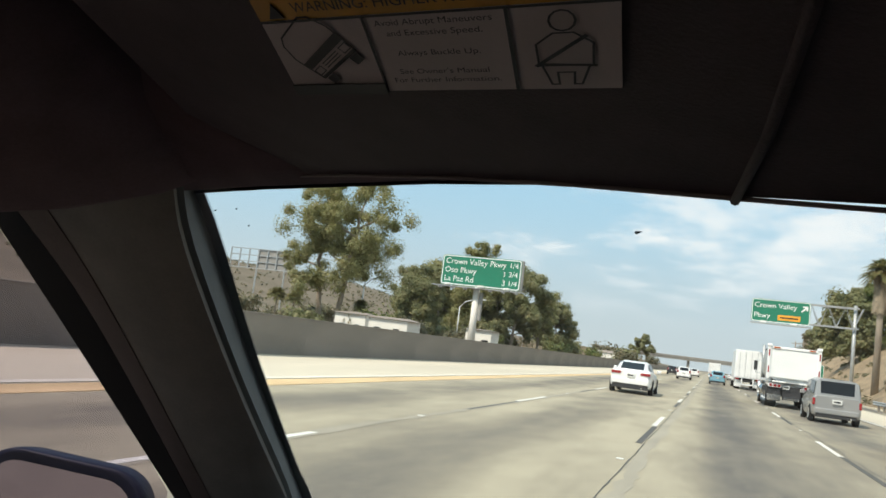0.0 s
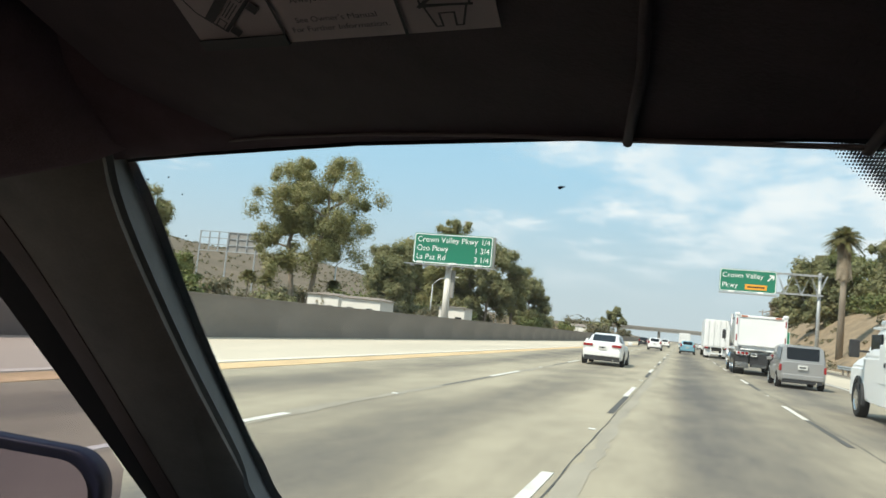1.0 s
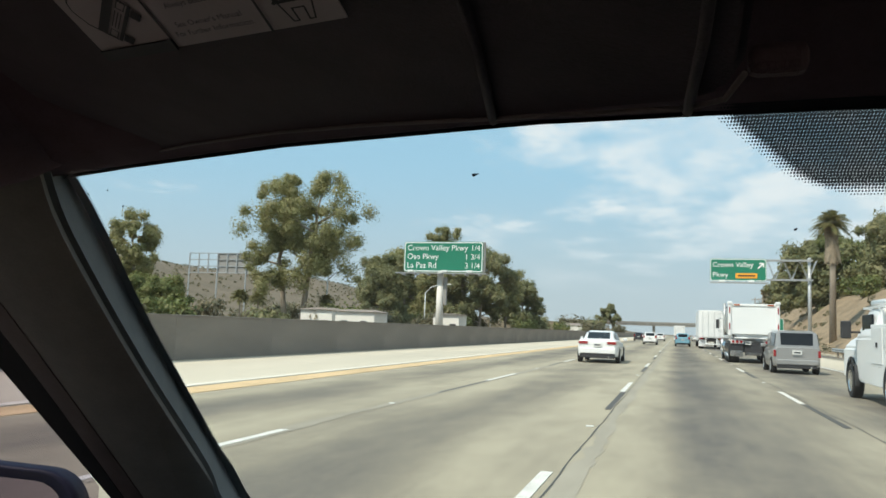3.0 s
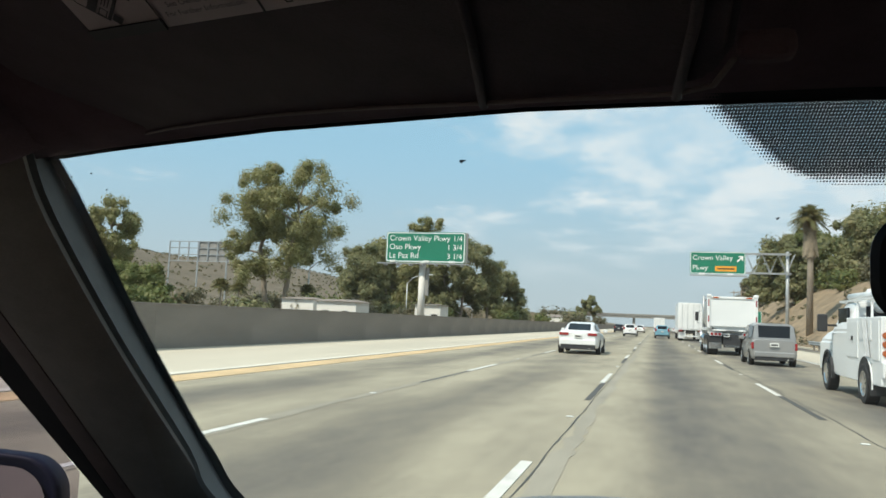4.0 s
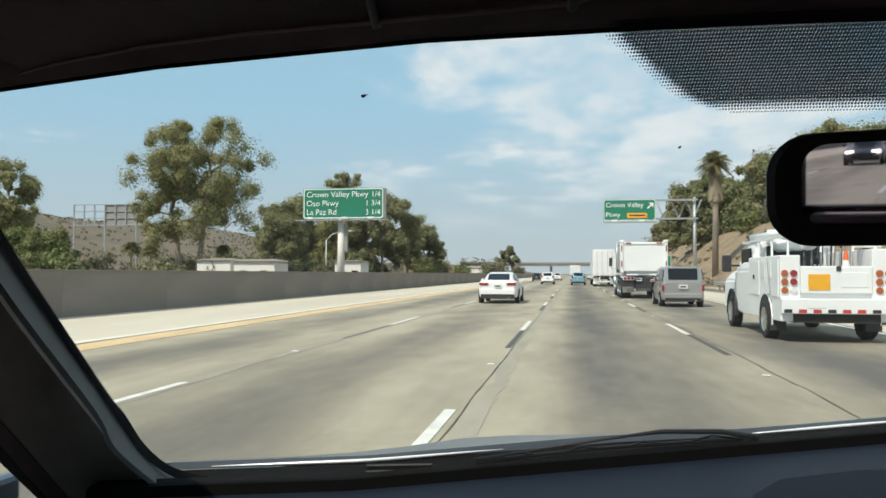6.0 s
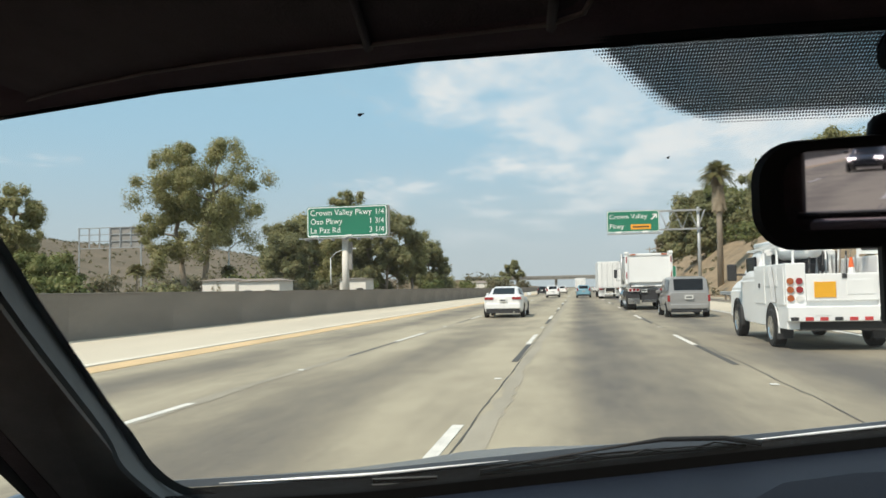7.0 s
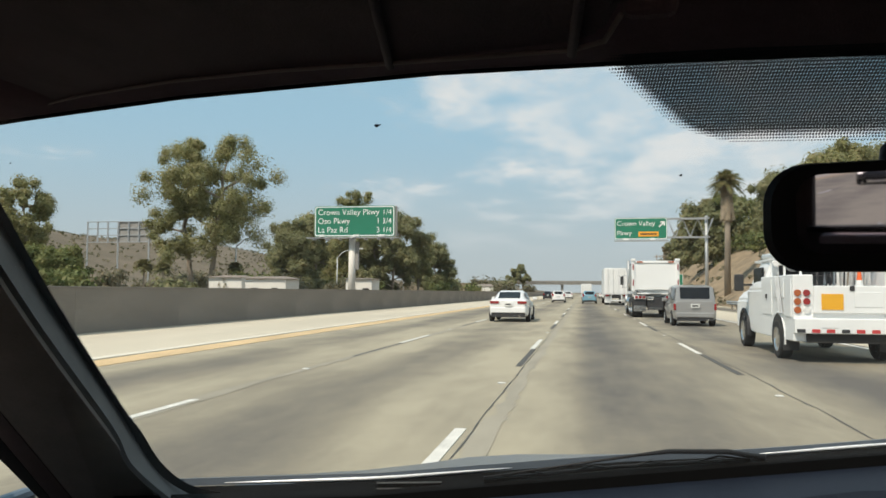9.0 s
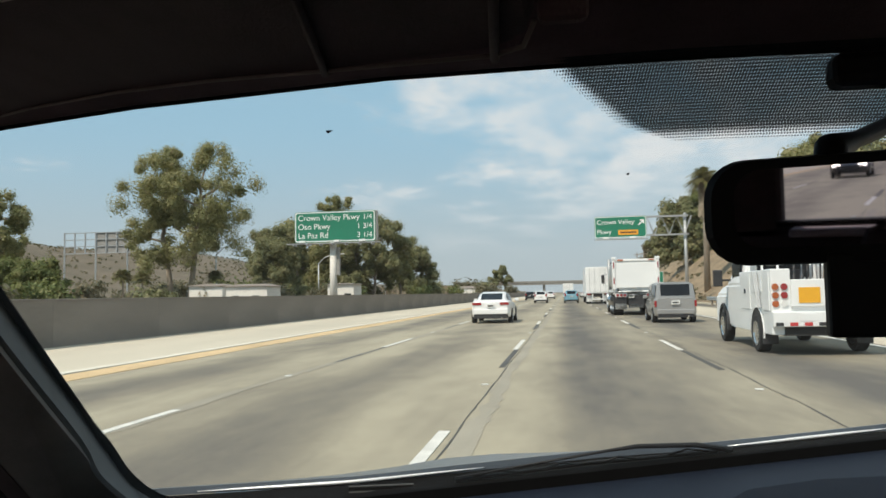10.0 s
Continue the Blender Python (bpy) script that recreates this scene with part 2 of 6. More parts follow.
    bp.inputs["Strength"].default_value, bp.inputs["Distance"].default_value = 0.25, 0.01
    l.new(noise_at(45, 3.0, (1, 1, 1)), bp.inputs["Height"])
    l.new(bp.outputs[0], b.inputs["Normal"])
    return m


M["asphalt"] = road_material()


def ground_material():
    """Dry grass and bare earth, with darker scrub; the colour is greyed to imitate distance haze."""
    m = mat("dry_ground", (0.185, 0.142, 0.098), 0.95, vary=0.3, scale=0.05, bump=0.4, bump_scale=1.5, second=(0.09, 0.075, 0.045))
    return m


M["ground"] = ground_material()
M["bank_soil"] = mat("bank_soil", (0.36, 0.265, 0.165), 0.95, vary=0.35, scale=0.45, bump=0.9, bump_scale=2.2, second=(0.15, 0.112, 0.066), stretch=(1, 0.6, 1.8))


# ---- building ----
def part(name, bm, material, parent=None, label="", smooth=False, at=None):
    me = bpy.data.meshes.new(name)
    bmesh.ops.recalc_face_normals(bm, faces=bm.faces)
    bm.to_mesh(me)
    bm.free()
    me.materials.append(M[material] if isinstance(material, str) else material)
    if smooth:
        for p in me.polygons:
            p.use_smooth = True
    ob = new(name, me)
    if at is not None:
        ob.matrix_basis = at
    if parent is not None:
        ob.parent = parent
    if label:
        ob["label"] = label
    return ob


def thing(name, at, label, category, group="", kind=""):
    ob = new(name)
    ob.matrix_basis = at
    ob.empty_display_size = 0.2
    return tagged(ob, label, category, group, kind)


def box(bm, x0, x1, y0, y1, z0, z1, bevel=0.0, m=None):
    geo = bmesh.ops.create_cube(bm, size=1.0)["verts"]
    for v in geo:
        v.co = Vector(((x0 + x1) / 2 + v.co.x * (x1 - x0), (y0 + y1) / 2 + v.co.y * (y1 - y0), (z0 + z1) / 2 + v.co.z * (z1 - z0)))
    if bevel:
        edges = list({e for v in geo for e in v.link_edges})
        got = bmesh.ops.bevel(bm, geom=edges, offset=bevel, segments=2, affect="EDGES", profile=0.5)
        geo = list({v for f in got["faces"] for v in f.verts} | {v for v in geo if v.is_valid})
    if m is not None:
        for v in geo:
            v.co = m @ v.co
    return bm


def boxed(*a, **k):
    return box(bmesh.new(), *a, **k)


def tube(bm, pts, radii, sides=8, caps=True):
    """A round rod along pts; radii: one or one for each point."""
    pts = [Vector(p) for p in pts]
    if isinstance(radii, (int, float)):
        radii = [radii] * len(pts)
    rings = []
    for i, p in enumerate(pts):
        d = (pts[min(i + 1, len(pts) - 1)] - pts[max(i - 1, 0)]).normalized()
        a = d.cross(Vector((0, 0, 1)) if abs(d.z) < 0.9 else Vector((1, 0, 0))).normalized()
        b = d.cross(a)
        rings.append([bm.verts.new(p + radii[i] * (math.cos(2 * math.pi * k / sides) * a + math.sin(2 * math.pi * k / sides) * b)) for k in range(sides)])
    for r, s in zip(rings, rings[1:]):
        for k in range(sides):
            bm.faces.new((r[k], r[(k + 1) % sides], s[(k + 1) % sides], s[k]))
    if caps:
        bm.faces.new(rings[0]), bm.faces.new(rings[-1])
    return bm


def loft(bm, rings, caps=True, closed=True):
    """Quads between rings of equal length."""
    made = [[bm.verts.new(p) for p in r] for r in rings]
    n = len(made[0])
    for r, s in zip(made, made[1:]):
        for k in range(n if closed else n - 1):
            bm.faces.new((r[k], r[(k + 1) % n], s[(k + 1) % n], s[k]))
    if caps and closed:
        bm.faces.new(made[0]), bm.faces.new(made[-1])
    return bm


def slab(bm, outline, thick, m=Matrix.Identity(4)):
    """A flat plate of the outline (x, y), from z = 0 down to -thick, set at m."""
    top = [bm.verts.new(m @ Vector((x, y, 0))) for x, y in outline]
    low = [bm.verts.new(m @ Vector((x, y, -thick))) for x, y in outline]
    bm.faces.new(top), bm.faces.new(low[::-1])
    for i in range(len(top)):
        j = (i + 1) % len(top)
        bm.faces.new((top[i], low[i], low[j], top[j]))
    return bm


def rounded(w, h, r, n=5):
    """The outline of a rectangle w by h round the origin, with round corners."""
    out = []
    for cx, cy, a in ((w / 2 - r, h / 2 - r, 0), (-w / 2 + r, h / 2 - r, 90), (-w / 2 + r, -h / 2 + r, 180), (w / 2 - r, -h / 2 + r, 270)):
        out += [(cx + r * math.cos(radians(a + 90 * k / n)), cy + r * math.sin(radians(a + 90 * k / n))) for k in range(n + 1)]
    return out


def basis(origin, right, upward):
    """A frame at origin: x along right, y along upward, z out of the face."""
    r = Vector(right).normalized()
    z = r.cross(Vector(upward)).normalized()
    u = z.cross(r)
    return Matrix(((r.x, u.x, z.x, origin[0]), (r.y, u.y, z.y, origin[1]), (r.z, u.z, z.z, origin[2]), (0, 0, 0, 1)))


def text(name, body, size, material, parent, m, wide=1.0, thick=0.0, align="LEFT"):
    cu = bpy.data.curves.new(name, "FONT")
    cu.body, cu.size, cu.align_x, cu.align_y, cu.extrude = body, size, align, "BOTTOM", thick
    tmp = bpy.data.objects.new("tmp", cu)
    me = bpy.data.meshes.new_from_object(tmp)
    bpy.data.objects.remove(tmp)
    me.materials.clear()
    me.materials.append(M[material])
    me.name = name
    ob = new(name, me)
    ob.matrix_basis = m @ Matrix.Diagonal((wide, 1, 1, 1))
    ob.parent = parent
    return ob


# ---- ground, road and barrier ----
def smooth(a, b, x):
    t = min(1.0, max(0.0, (x - a) / (b - a)))
    return t * t * (3 - 2 * t)


def height(x, y):
    """The lie of the land: a cut bank on the right, a dry ridge far to the left."""
    bank = 10.5 * smooth(13.0, 29.0, x) * smooth(18, 55, y) * (1 - smooth(215, 330, y))
    bank *= 0.86 + 0.22 * noise.noise(Vector((x * 0.04, y * 0.025, 0)))
    ridge = 64 * smooth(-130, -420, x) * smooth(-200, 150, y) * (1 - smooth(620, 1500, y)) * (0.8 + 0.4 * noise.noise(Vector((x * 0.004, y * 0.004, 3))))
    far = 26 * smooth(700, 1500, y) * (0.5 + 0.7 * noise.noise(Vector((x * 0.0025, y * 0.002, 7)))) * smooth(60, 320, abs(x))
    rough = 0.25 * noise.noise(Vector((x * 0.3, y * 0.3, 1))) * (smooth(14, 20, x) + smooth(-40, -70, x))
    return -0.25 + bank + ridge + max(0, far) + rough


def axis(stops):
    out = []
    for a, b, n in stops:
        out += [a + (b - a) * i / n for i in range(n)]
    return out + [stops[-1][1]]


xs = axis([(-4000, -800, 8), (-800, -100, 35), (-100, 12, 16), (12, 34, 22), (34, 120, 14), (120, 800, 12), (800, 4000, 6)])
ys = axis([(-1500, -100, 6), (-100, 10, 8), (10, 340, 110), (340, 1600, 42), (1600, 4500, 8)])
bm = bmesh.new()
grid = [[bm.verts.new((x, y, height(x, y))) for x in xs] for y in ys]
for r, s in zip(grid, grid[1:]):
    for i in range(len(xs) - 1):
        bm.faces.new((r[i], r[i + 1], s[i + 1], s[i]))
ground = part("ground", bm, "ground", smooth=True)
ground.data.materials.append(M["bank_soil"])
for p in ground.data.polygons:
    p.material_index = 1 if 11 < p.center.x < 130 and p.center.y < 420 else 0
tagged(ground, "dry brown grassy ground rising to banks and ridges", "ground", kind="structure")

FAR, NEAR = 900.0, -160.0
road = tagged(part("road", boxed(-9.5, 7.2, NEAR, FAR, -0.4, 0.0), "asphalt"), "worn grey concrete motorway lanes with oil streaks", "road", kind="structure")
tagged(part("shoulder", boxed(-15.2, -9.5, NEAR, FAR, -0.4, 0.004), "concrete"), "pale bare concrete median shoulder", "shoulder", kind="structure")
tagged(part("outer_lane", boxed(7.2, 10.6, NEAR, FAR, -0.4, 0.003), "concrete"), "pale concrete outer lane of the motorway", "road", kind="structure")
tagged(part("outer_shoulder", boxed(10.6, 12.6, NEAR, FAR, -0.4, 0.002), "asphalt"), "grey outer shoulder of the motorway", "shoulder", kind="structure")
tagged(part("kerb", boxed(12.6, 12.85, NEAR, FAR, -0.4, 0.13, bevel=0.02), "concrete"), "low pale concrete kerb", "kerb", kind="structure")

CYCLE, DASH = 14.63, 3.66
def strip(name, x, y0, y1, w, material, parent=road, z=0.005, mesh_of={}):
    key = (name, round(y1 - y0, 2), w)
    if key not in mesh_of:
        ob = part(name, boxed(-w / 2, w / 2, 0, y1 - y0, -0.004, 0.004), material, parent)
        mesh_of[key] = ob.data
    else:
        ob = new(name, mesh_of[key])
        ob.parent = parent
    ob.location = (x, y0, z)
    return ob


for x, phase in ((-4.75, 8.9), (-1.2, 7.6), (2.55, 7.0)):
    k = -4
    while phase + CYCLE * k < 330:
        end = phase + CYCLE * k
        strip("lane_dash", x, end - DASH, end, 0.115, "white_line")
        if x < 6:
            strip("tar_dash", x + 0.03, end - DASH - 4.4, end - DASH - 0.05, 0.07 if x < -4 else 0.11, "tar", z=0.0025)
            strip("lane_marker", x, end - 10.8, end - 10.7, 0.1, "marker", z=0.01)
        k += 1
strip("edge_line", -9.46, NEAR, FAR, 0.28, "worn_line", z=0.008)
strip("median_line", -8.8, NEAR, FAR, 0.75, "yellow_line")
strip("edge_line", 6.95, NEAR, FAR, 0.16, "white_line", z=0.007)


def seam(name, x, y0, y1, w, wander, seed, material="tar"):
    """A crooked tar-filled crack along the road."""
    rnd = random.Random(seed)
    bm, y, off, rows = bmesh.new(), y0, 0.0, []
    while y < y1:
        off = off * 0.7 + rnd.uniform(-wander, wander)
        ww = w * rnd.uniform(0.5, 1.3)
        rows.append((bm.verts.new((x + off - ww / 2, y, 0.0045)), bm.verts.new((x + off + ww / 2, y, 0.0045))))
        y += rnd.uniform(0.2, 0.7)
    for a, b in zip(rows, rows[1:]):
        bm.faces.new((a[0], a[1], b[1], b[0]))
    return part(name, bm, material, road)


seam("crack_seal", -1.08, -20, 180, 0.02, 0.012, 1)
seam("joint_filler", -0.93, -20, 180, 0.2, 0.03, 6, "joint")
seam("joint_filler", -4.72, -20, 240, 0.2, 0.03, 2, "joint")
seam("crack_seal", 2.70, 4, 150, 0.022, 0.03, 3)
seam("crack_seal", 7.1, -20, 150, 0.05, 0.02, 5)

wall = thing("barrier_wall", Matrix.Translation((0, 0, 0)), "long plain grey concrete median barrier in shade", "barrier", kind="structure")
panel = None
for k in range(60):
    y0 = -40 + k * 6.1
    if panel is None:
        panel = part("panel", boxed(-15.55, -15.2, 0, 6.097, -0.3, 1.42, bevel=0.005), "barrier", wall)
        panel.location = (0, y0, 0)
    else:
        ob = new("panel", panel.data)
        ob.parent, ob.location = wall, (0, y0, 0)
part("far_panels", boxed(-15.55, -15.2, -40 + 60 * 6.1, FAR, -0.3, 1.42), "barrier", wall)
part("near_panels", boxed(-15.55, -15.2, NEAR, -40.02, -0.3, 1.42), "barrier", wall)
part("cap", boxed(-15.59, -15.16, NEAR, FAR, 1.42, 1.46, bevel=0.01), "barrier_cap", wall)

# ---- the car in which the eye rides ----
ego = thing("car", Matrix.Translation((0, 0, EYE)), "dark cabin of a moving car seen from the driver's seat", "car")
AXIS = 0.23      # the car's middle, beside the eye


def glass_top(x):
    z = 0.151 - 0.06 * (x - 0.05) ** 2 - 0.014 * max(0.0, -0.22 - x)
    return Vector((x, 0.50 + 1.2 * (0.16 - z), z))


def glass_base(x):
    d = x + 0.28
    y = 0.965 + (0.25 if d > 0 else 0.12) * d
    return Vector((x, y, -0.262 + (0.07 if d > 0 else 0.05) * d))


def on_glass(x, s, lift=0.0):
    """A place on the windshield: s from 0 at its top to 1 at its base; lift towards the cabin."""
    p = glass_top(x).lerp(glass_base(x - 0.07 * s * (1 if x < -0.3 else 0)), s)
    return p + Vector((0, -0.64, -0.77)) * lift


bm = bmesh.new()
sheet = [[bm.verts.new(on_glass(-0.56 + 1.6 * i / 24, -0.03 + 1.06 * j / 8)) for i in range(25)] for j in range(9)]
for a, b in zip(sheet, sheet[1:]):
    for i in range(24):
        bm.faces.new((a[i], a[i + 1], b[i + 1], b[i]))
pane = part("windshield", bm, "glass", ego, "clear curved windshield with a few specks", smooth=True)
pane.visible_shadow = False

# stations down the pillar: glass edge, ridge, seal, window edge
EDGE = [(-0.560, 0.533, 0.178), (-0.567, 0.609, 0.121), (-0.588, 0.742, 0.001), (-0.610, 0.911, -0.143)]
RIDGE = [(-0.528, 0.517, 0.135), (-0.544, 0.568, 0.084), (-0.557, 0.696, -0.037), (-0.571, 0.852, -0.171)]
SEAL = [(-0.703, 0.512, 0.114), (-0.704, 0.611, 0.040), (-0.708, 0.719, -0.056), (-0.709, 0.841, -0.178)]
SILL = [(-0.822, 0.596, 0.109), (-0.826, 0.706, 0.014), (-0.829, 0.826, -0.093), (-0.825, 0.977, -0.235)]
# round the lower corner of the glass into the dash
CORNER = [(-0.612, 0.965, -0.195), (-0.595, 0.994, -0.250), (-0.549, 1.009, -0.286), (-0.484, 1.011, -0.296)]
CRIDGE = [(-0.571, 0.892, -0.223), (-0.545, 0.932, -0.272), (-0.515, 0.955, -0.300), (-0.455, 0.965, -0.306)]


def between(a, b, steps):
    """Points from station list a towards b."""
    return [[Vector(p).lerp(Vector(q), s) for p, q in zip(a, b)] for s in steps]


def curve(pts, k=4):
    """A smooth line through the stations."""
    p = [Vector(q) for q in pts]
    out = []
    for i in range(len(p) - 1):
        a, b, c, d = p[max(0, i - 1)], p[i], p[i + 1], p[min(len(p) - 1, i + 2)]
        for j in range(k):
            t = j / k
            out.append(0.5 * (2 * b + (c - a) * t + (2 * a - 5 * b + 4 * c - d) * t * t + (3 * b - a - 3 * c + d) * t ** 3))
    return out + [p[-1]]


def strip_of(rows, name, material, label="", thick=0.006):
    bm = bmesh.new()
    loft(bm, rows, caps=False, closed=False)
    bmesh.ops.recalc_face_normals(bm, faces=bm.faces)
    if thick:
        bmesh.ops.solidify(bm, geom=bm.faces[:], thickness=thick)
        bmesh.ops.recalc_face_normals(bm, faces=bm.faces)
        for e in bm.edges:
            if len(e.link_faces) == 2 and e.calc_face_angle() > 0.6:
                e.smooth = False
    return part(name, bm, material, ego, label, smooth=True)


top_edge, top_ridge = [(-0.557, 0.516, 0.190)], [(-0.522, 0.500, 0.147)]
edge, ridge = top_edge + EDGE + CORNER, top_ridge + RIDGE + CRIDGE
strip_of(between(curve(edge), curve(ridge), (0, 0.35, 0.7, 1.0)), "pillar_reveal", "reveal", "grey windshield pillar edge")
main = []
seal = [(-0.703, 0.490, 0.130)] + SEAL
for k, s in enumerate((0, 0.08, 0.18, 0.3, 0.44, 0.58, 0.7, 0.79)):
    bulge = 0.013 * math.sin(math.pi * min(1, s * 1.05))
    main.append([Vector(p).lerp(Vector(q), s) + Vector((0.3, -1, 0.1)) * bulge for p, q in zip(curve(top_ridge + RIDGE), curve(seal))])
for k, row in enumerate(main):
    a, b = row[-1], row[-2]
    row.append(a + (a - b) * 6)
strip_of(main, "pillar_trim", "pillar", "dark grey moulded windshield pillar trim")
ledge = between(curve(top_ridge + RIDGE), curve(seal), (0.80, 0.81, 0.9, 1.0))
for k, row in enumerate(ledge):
    for p in row:
        p += Vector((0.2, -1, 0.1)) * (0.0, 0.008, 0.006, 0.0)[k]
    row.append(row[-1] + (row[-1] - row[-2]) * 6)
strip_of(ledge, "pillar_ledge", "trim", "narrow brown ledge beside the door seal")
sill = [(-0.82, 0.54, 0.156)] + SILL
gasket = between(curve(seal), curve(sill), (0, 0.5, 1.0))
for row in gasket:
    row.append(row[-1] + (row[-1] - row[-2]) * 6)
strip_of(gasket, "door_seal", "seal", "black rubber door seal")
outer = [[Vector(p) for p in sill], [Vector(p) + Vector((0.05, 0.14, 0.0)) for p in sill], [Vector(e) + Vector((-0.02, 0.03, 0.01)) for e in top_edge + EDGE]]
strip_of([r + [r[-1] + (r[-1] - r[-2]) * 1.5] for r in outer], "pillar_skin", "rubber")

# black ceramic border and its dots down the glass edge
bm = bmesh.new()
rows = [[], []]
for e in [Vector(p) for p in edge]:
    rows[0].append(e * 0.98)
    rows[1].append((e + Vector((0.018, -0.004, -0.005))) * 0.98)
for i, (dx, dz) in enumerate(((0.018, 0.006), (0.014, 0.015), (0.002, 0.019), (0.0, 0.017))):
    rows[1][-4 + i] = (Vector(edge[-4 + i]) + Vector((dx, -0.004, dz - 0.005))) * 0.98
rows = [curve(r) for r in rows]
loft(bm, rows, caps=False, closed=False)
part("glass_border", bm, "frit", ego)

bm = bmesh.new()


def dot(p, r, a, b, n=6):
    bm.faces.new([bm.verts.new(p + r * (math.cos(2 * math.pi * k / n) * a + math.sin(2 * math.pi * k / n) * b)) for k in range(n)])


GA, GB = Vector((1, 0, 0)), Vector((0, 1.2, -1)).normalized()
PITCH = 0.0020
for j in range(-4, 25):
    s = j * 0.0027
    left = 0.016 + 0.95 * max(0, s) + max(0, s - 0.045) ** 2 * 60
    x = left + (j % 2) * PITCH / 2
    while x < 2 * AXIS - left:
        inset = min(x - left, 2 * AXIS - left - x)
        inside = min(inset / 0.013, (0.068 - s) / 0.014, 1.0)
        if inside > 0:
            base = glass_top(0.05) + GB * s
            z_off = glass_top(x).z - glass_top(0.05).z
            dot(Vector((x, base.y, base.z + z_off)) + Vector((0, -0.0015, -0.0018)), PITCH * (0.17 + 0.385 * inside), GA, GB * 1.45, 8)
        x += PITCH
for a, b in zip(rows[1], rows[1][1:-12]):
    n = max(2, int((b - a).length / 0.0028))
    for k in range(n):
        dot(a.lerp(b, k / n) + Vector((0.0012, 0, 0)), 0.0008, GA, GB)
tagged(part("frit_dots", bm, "frit", ego, "black ceramic dots fading out on the glass"), kind="stuff")

bm = bmesh.new()
for (x, y, z), r in (((-0.145, 0.517, 0.118), 0.0022), ((0.068, 0.552, 0.083), 0.0015), ((-0.515, 0.56, 0.118), 0.0015), ((-0.49, 0.555, 0.12), 0.0012), ((-0.485, 0.57, 0.108), 0.0012), ((-0.505, 0.61, 0.075), 0.0014), ((-0.498, 0.625, 0.06), 0.0012)):
    p = Vector((x, y, z))
    for k in range(3):
        dot(p + Vector((0.0015 * k * (1 if r > 0.002 else 0.3), 0, 0.0004 * k)), r * (1 - 0.3 * k) * 0.7, GA, GB)
tagged(part("glass_specks", bm, "frit", ego, "small dark specks of dirt"), kind="stuff")

# roof lining
cols = [-0.82, -0.78, -0.72, -0.65, -0.58, -0.53, -0.45, -0.3, -0.1, 0.1, 0.3, 0.55, 0.8, 1.0, 1.15, 1.3]
rings = []
for depth in (0.0, 0.03, 0.08, 0.16, 0.3, 0.6, 1.1, 1.7, 2.2):
    ring = []
    for x in cols:
        if x < -0.53:
            front = Vector((x, 0.535 - 0.85 * (-0.53 - x), 0.133 - 0.45 * (-0.53 - x)))
        else:
            front = glass_top(x)
        arch = 0.235 - 0.16 * smooth(-0.45, -0.82, x) - 0.16 * smooth(0.9, 1.3, x)
        drop = smooth(-0.01, 0.2, depth)
        ring.append(Vector((x, front.y - depth, front.z + (arch - front.z) * drop - (-0.004 if depth == 0 else 0))))
    rings.append(ring)
strip_of(rings, "roof_lining", "liner", "dark brown cloth roof lining", thick=0)
bm = bmesh.new()
loft(bm, [[p + Vector((0, 0.03, 0.012)) for p in rings[0]], [p + Vector((0, -0.12, 0.16)) for p in rings[0]], [p + Vector((0, -0.1, 0.07)) for p in rings[5]], [p + Vector((0, 0, 0.06)) for p in rings[-1]]], caps=False, closed=False)
part("roof_skin", bm, "rubber", ego)
rim = [[p + Vector((0, 0.004, -0.002)) for p in rings[0][5:]], [p + Vector((0, 0.03, 0.014)) for p in rings[0][5:]]]
strip_of(rim, "roof_edge", "rubber", thick=0)


fair = [[Vector((-0.50, 0.525, 0.141)), Vector((-0.535, 0.512, 0.122)), Vector((-0.60, 0.48, 0.098)), Vector((-0.70, 0.44, 0.078)), Vector((-0.84, 0.40, 0.055))],
        [Vector((-0.50, 0.50, 0.150)), Vector((-0.53, 0.488, 0.116)), Vector((-0.59, 0.45, 0.092)), Vector((-0.68, 0.40, 0.072)), Vector((-0.82, 0.34, 0.055))],
        [Vector((-0.49, 0.44, 0.19)), Vector((-0.52, 0.42, 0.16)), Vector((-0.57, 0.38, 0.13)), Vector((-0.66, 0.32, 0.10)), Vector((-0.82, 0.22, 0.07))],
        [Vector((-0.47, 0.30, 0.23)), Vector((-0.50, 0.28, 0.20)), Vector((-0.56, 0.24, 0.17)), Vector((-0.66, 0.18, 0.12)), Vector((-0.82, 0.08, 0.07))]]
strip_of(fair, "roof_corner_trim", "liner", "dark brown corner trim above the pillar", thick=0)


# sun visor, with its label and piping
def visor_z(x, y):
    return 0.129 - 0.239 * (x + 0.125) - 0.197 * (y - 0.252)


outline = [(-0.462, 0.552), (-0.35, 0.476), (-0.245, 0.411), (-0.16, 0.364), (-0.086, 0.327), (-0.004, 0.285), (0.008, 0.274), (0.013, 0.255), (0.013, 0.06), (-0.36, 0.06), (-0.44, 0.25), (-0.475, 0.47), (-0.482, 0.515), (-0.478, 0.54)]
bm = bmesh.new()
low = [bm.verts.new((x, y, visor_z(x, y))) for x, y in outline]
high = [bm.verts.new((x, y, visor_z(x, y) + 0.018)) for x, y in outline]
bm.faces.new(low), bm.faces.new(high)
for i in range(len(low)):
    bm.faces.new((low[i], low[(i + 1) % len(low)], high[(i + 1) % len(low)], high[i]))
bmesh.ops.bevel(bm, geom=[e for e in bm.edges if all(v in low for v in e.verts)], offset=0.004, segments=3, affect="EDGES")
visor = part("sun_visor", bm, "visor", ego, "dark brown vinyl sun visor folded up")


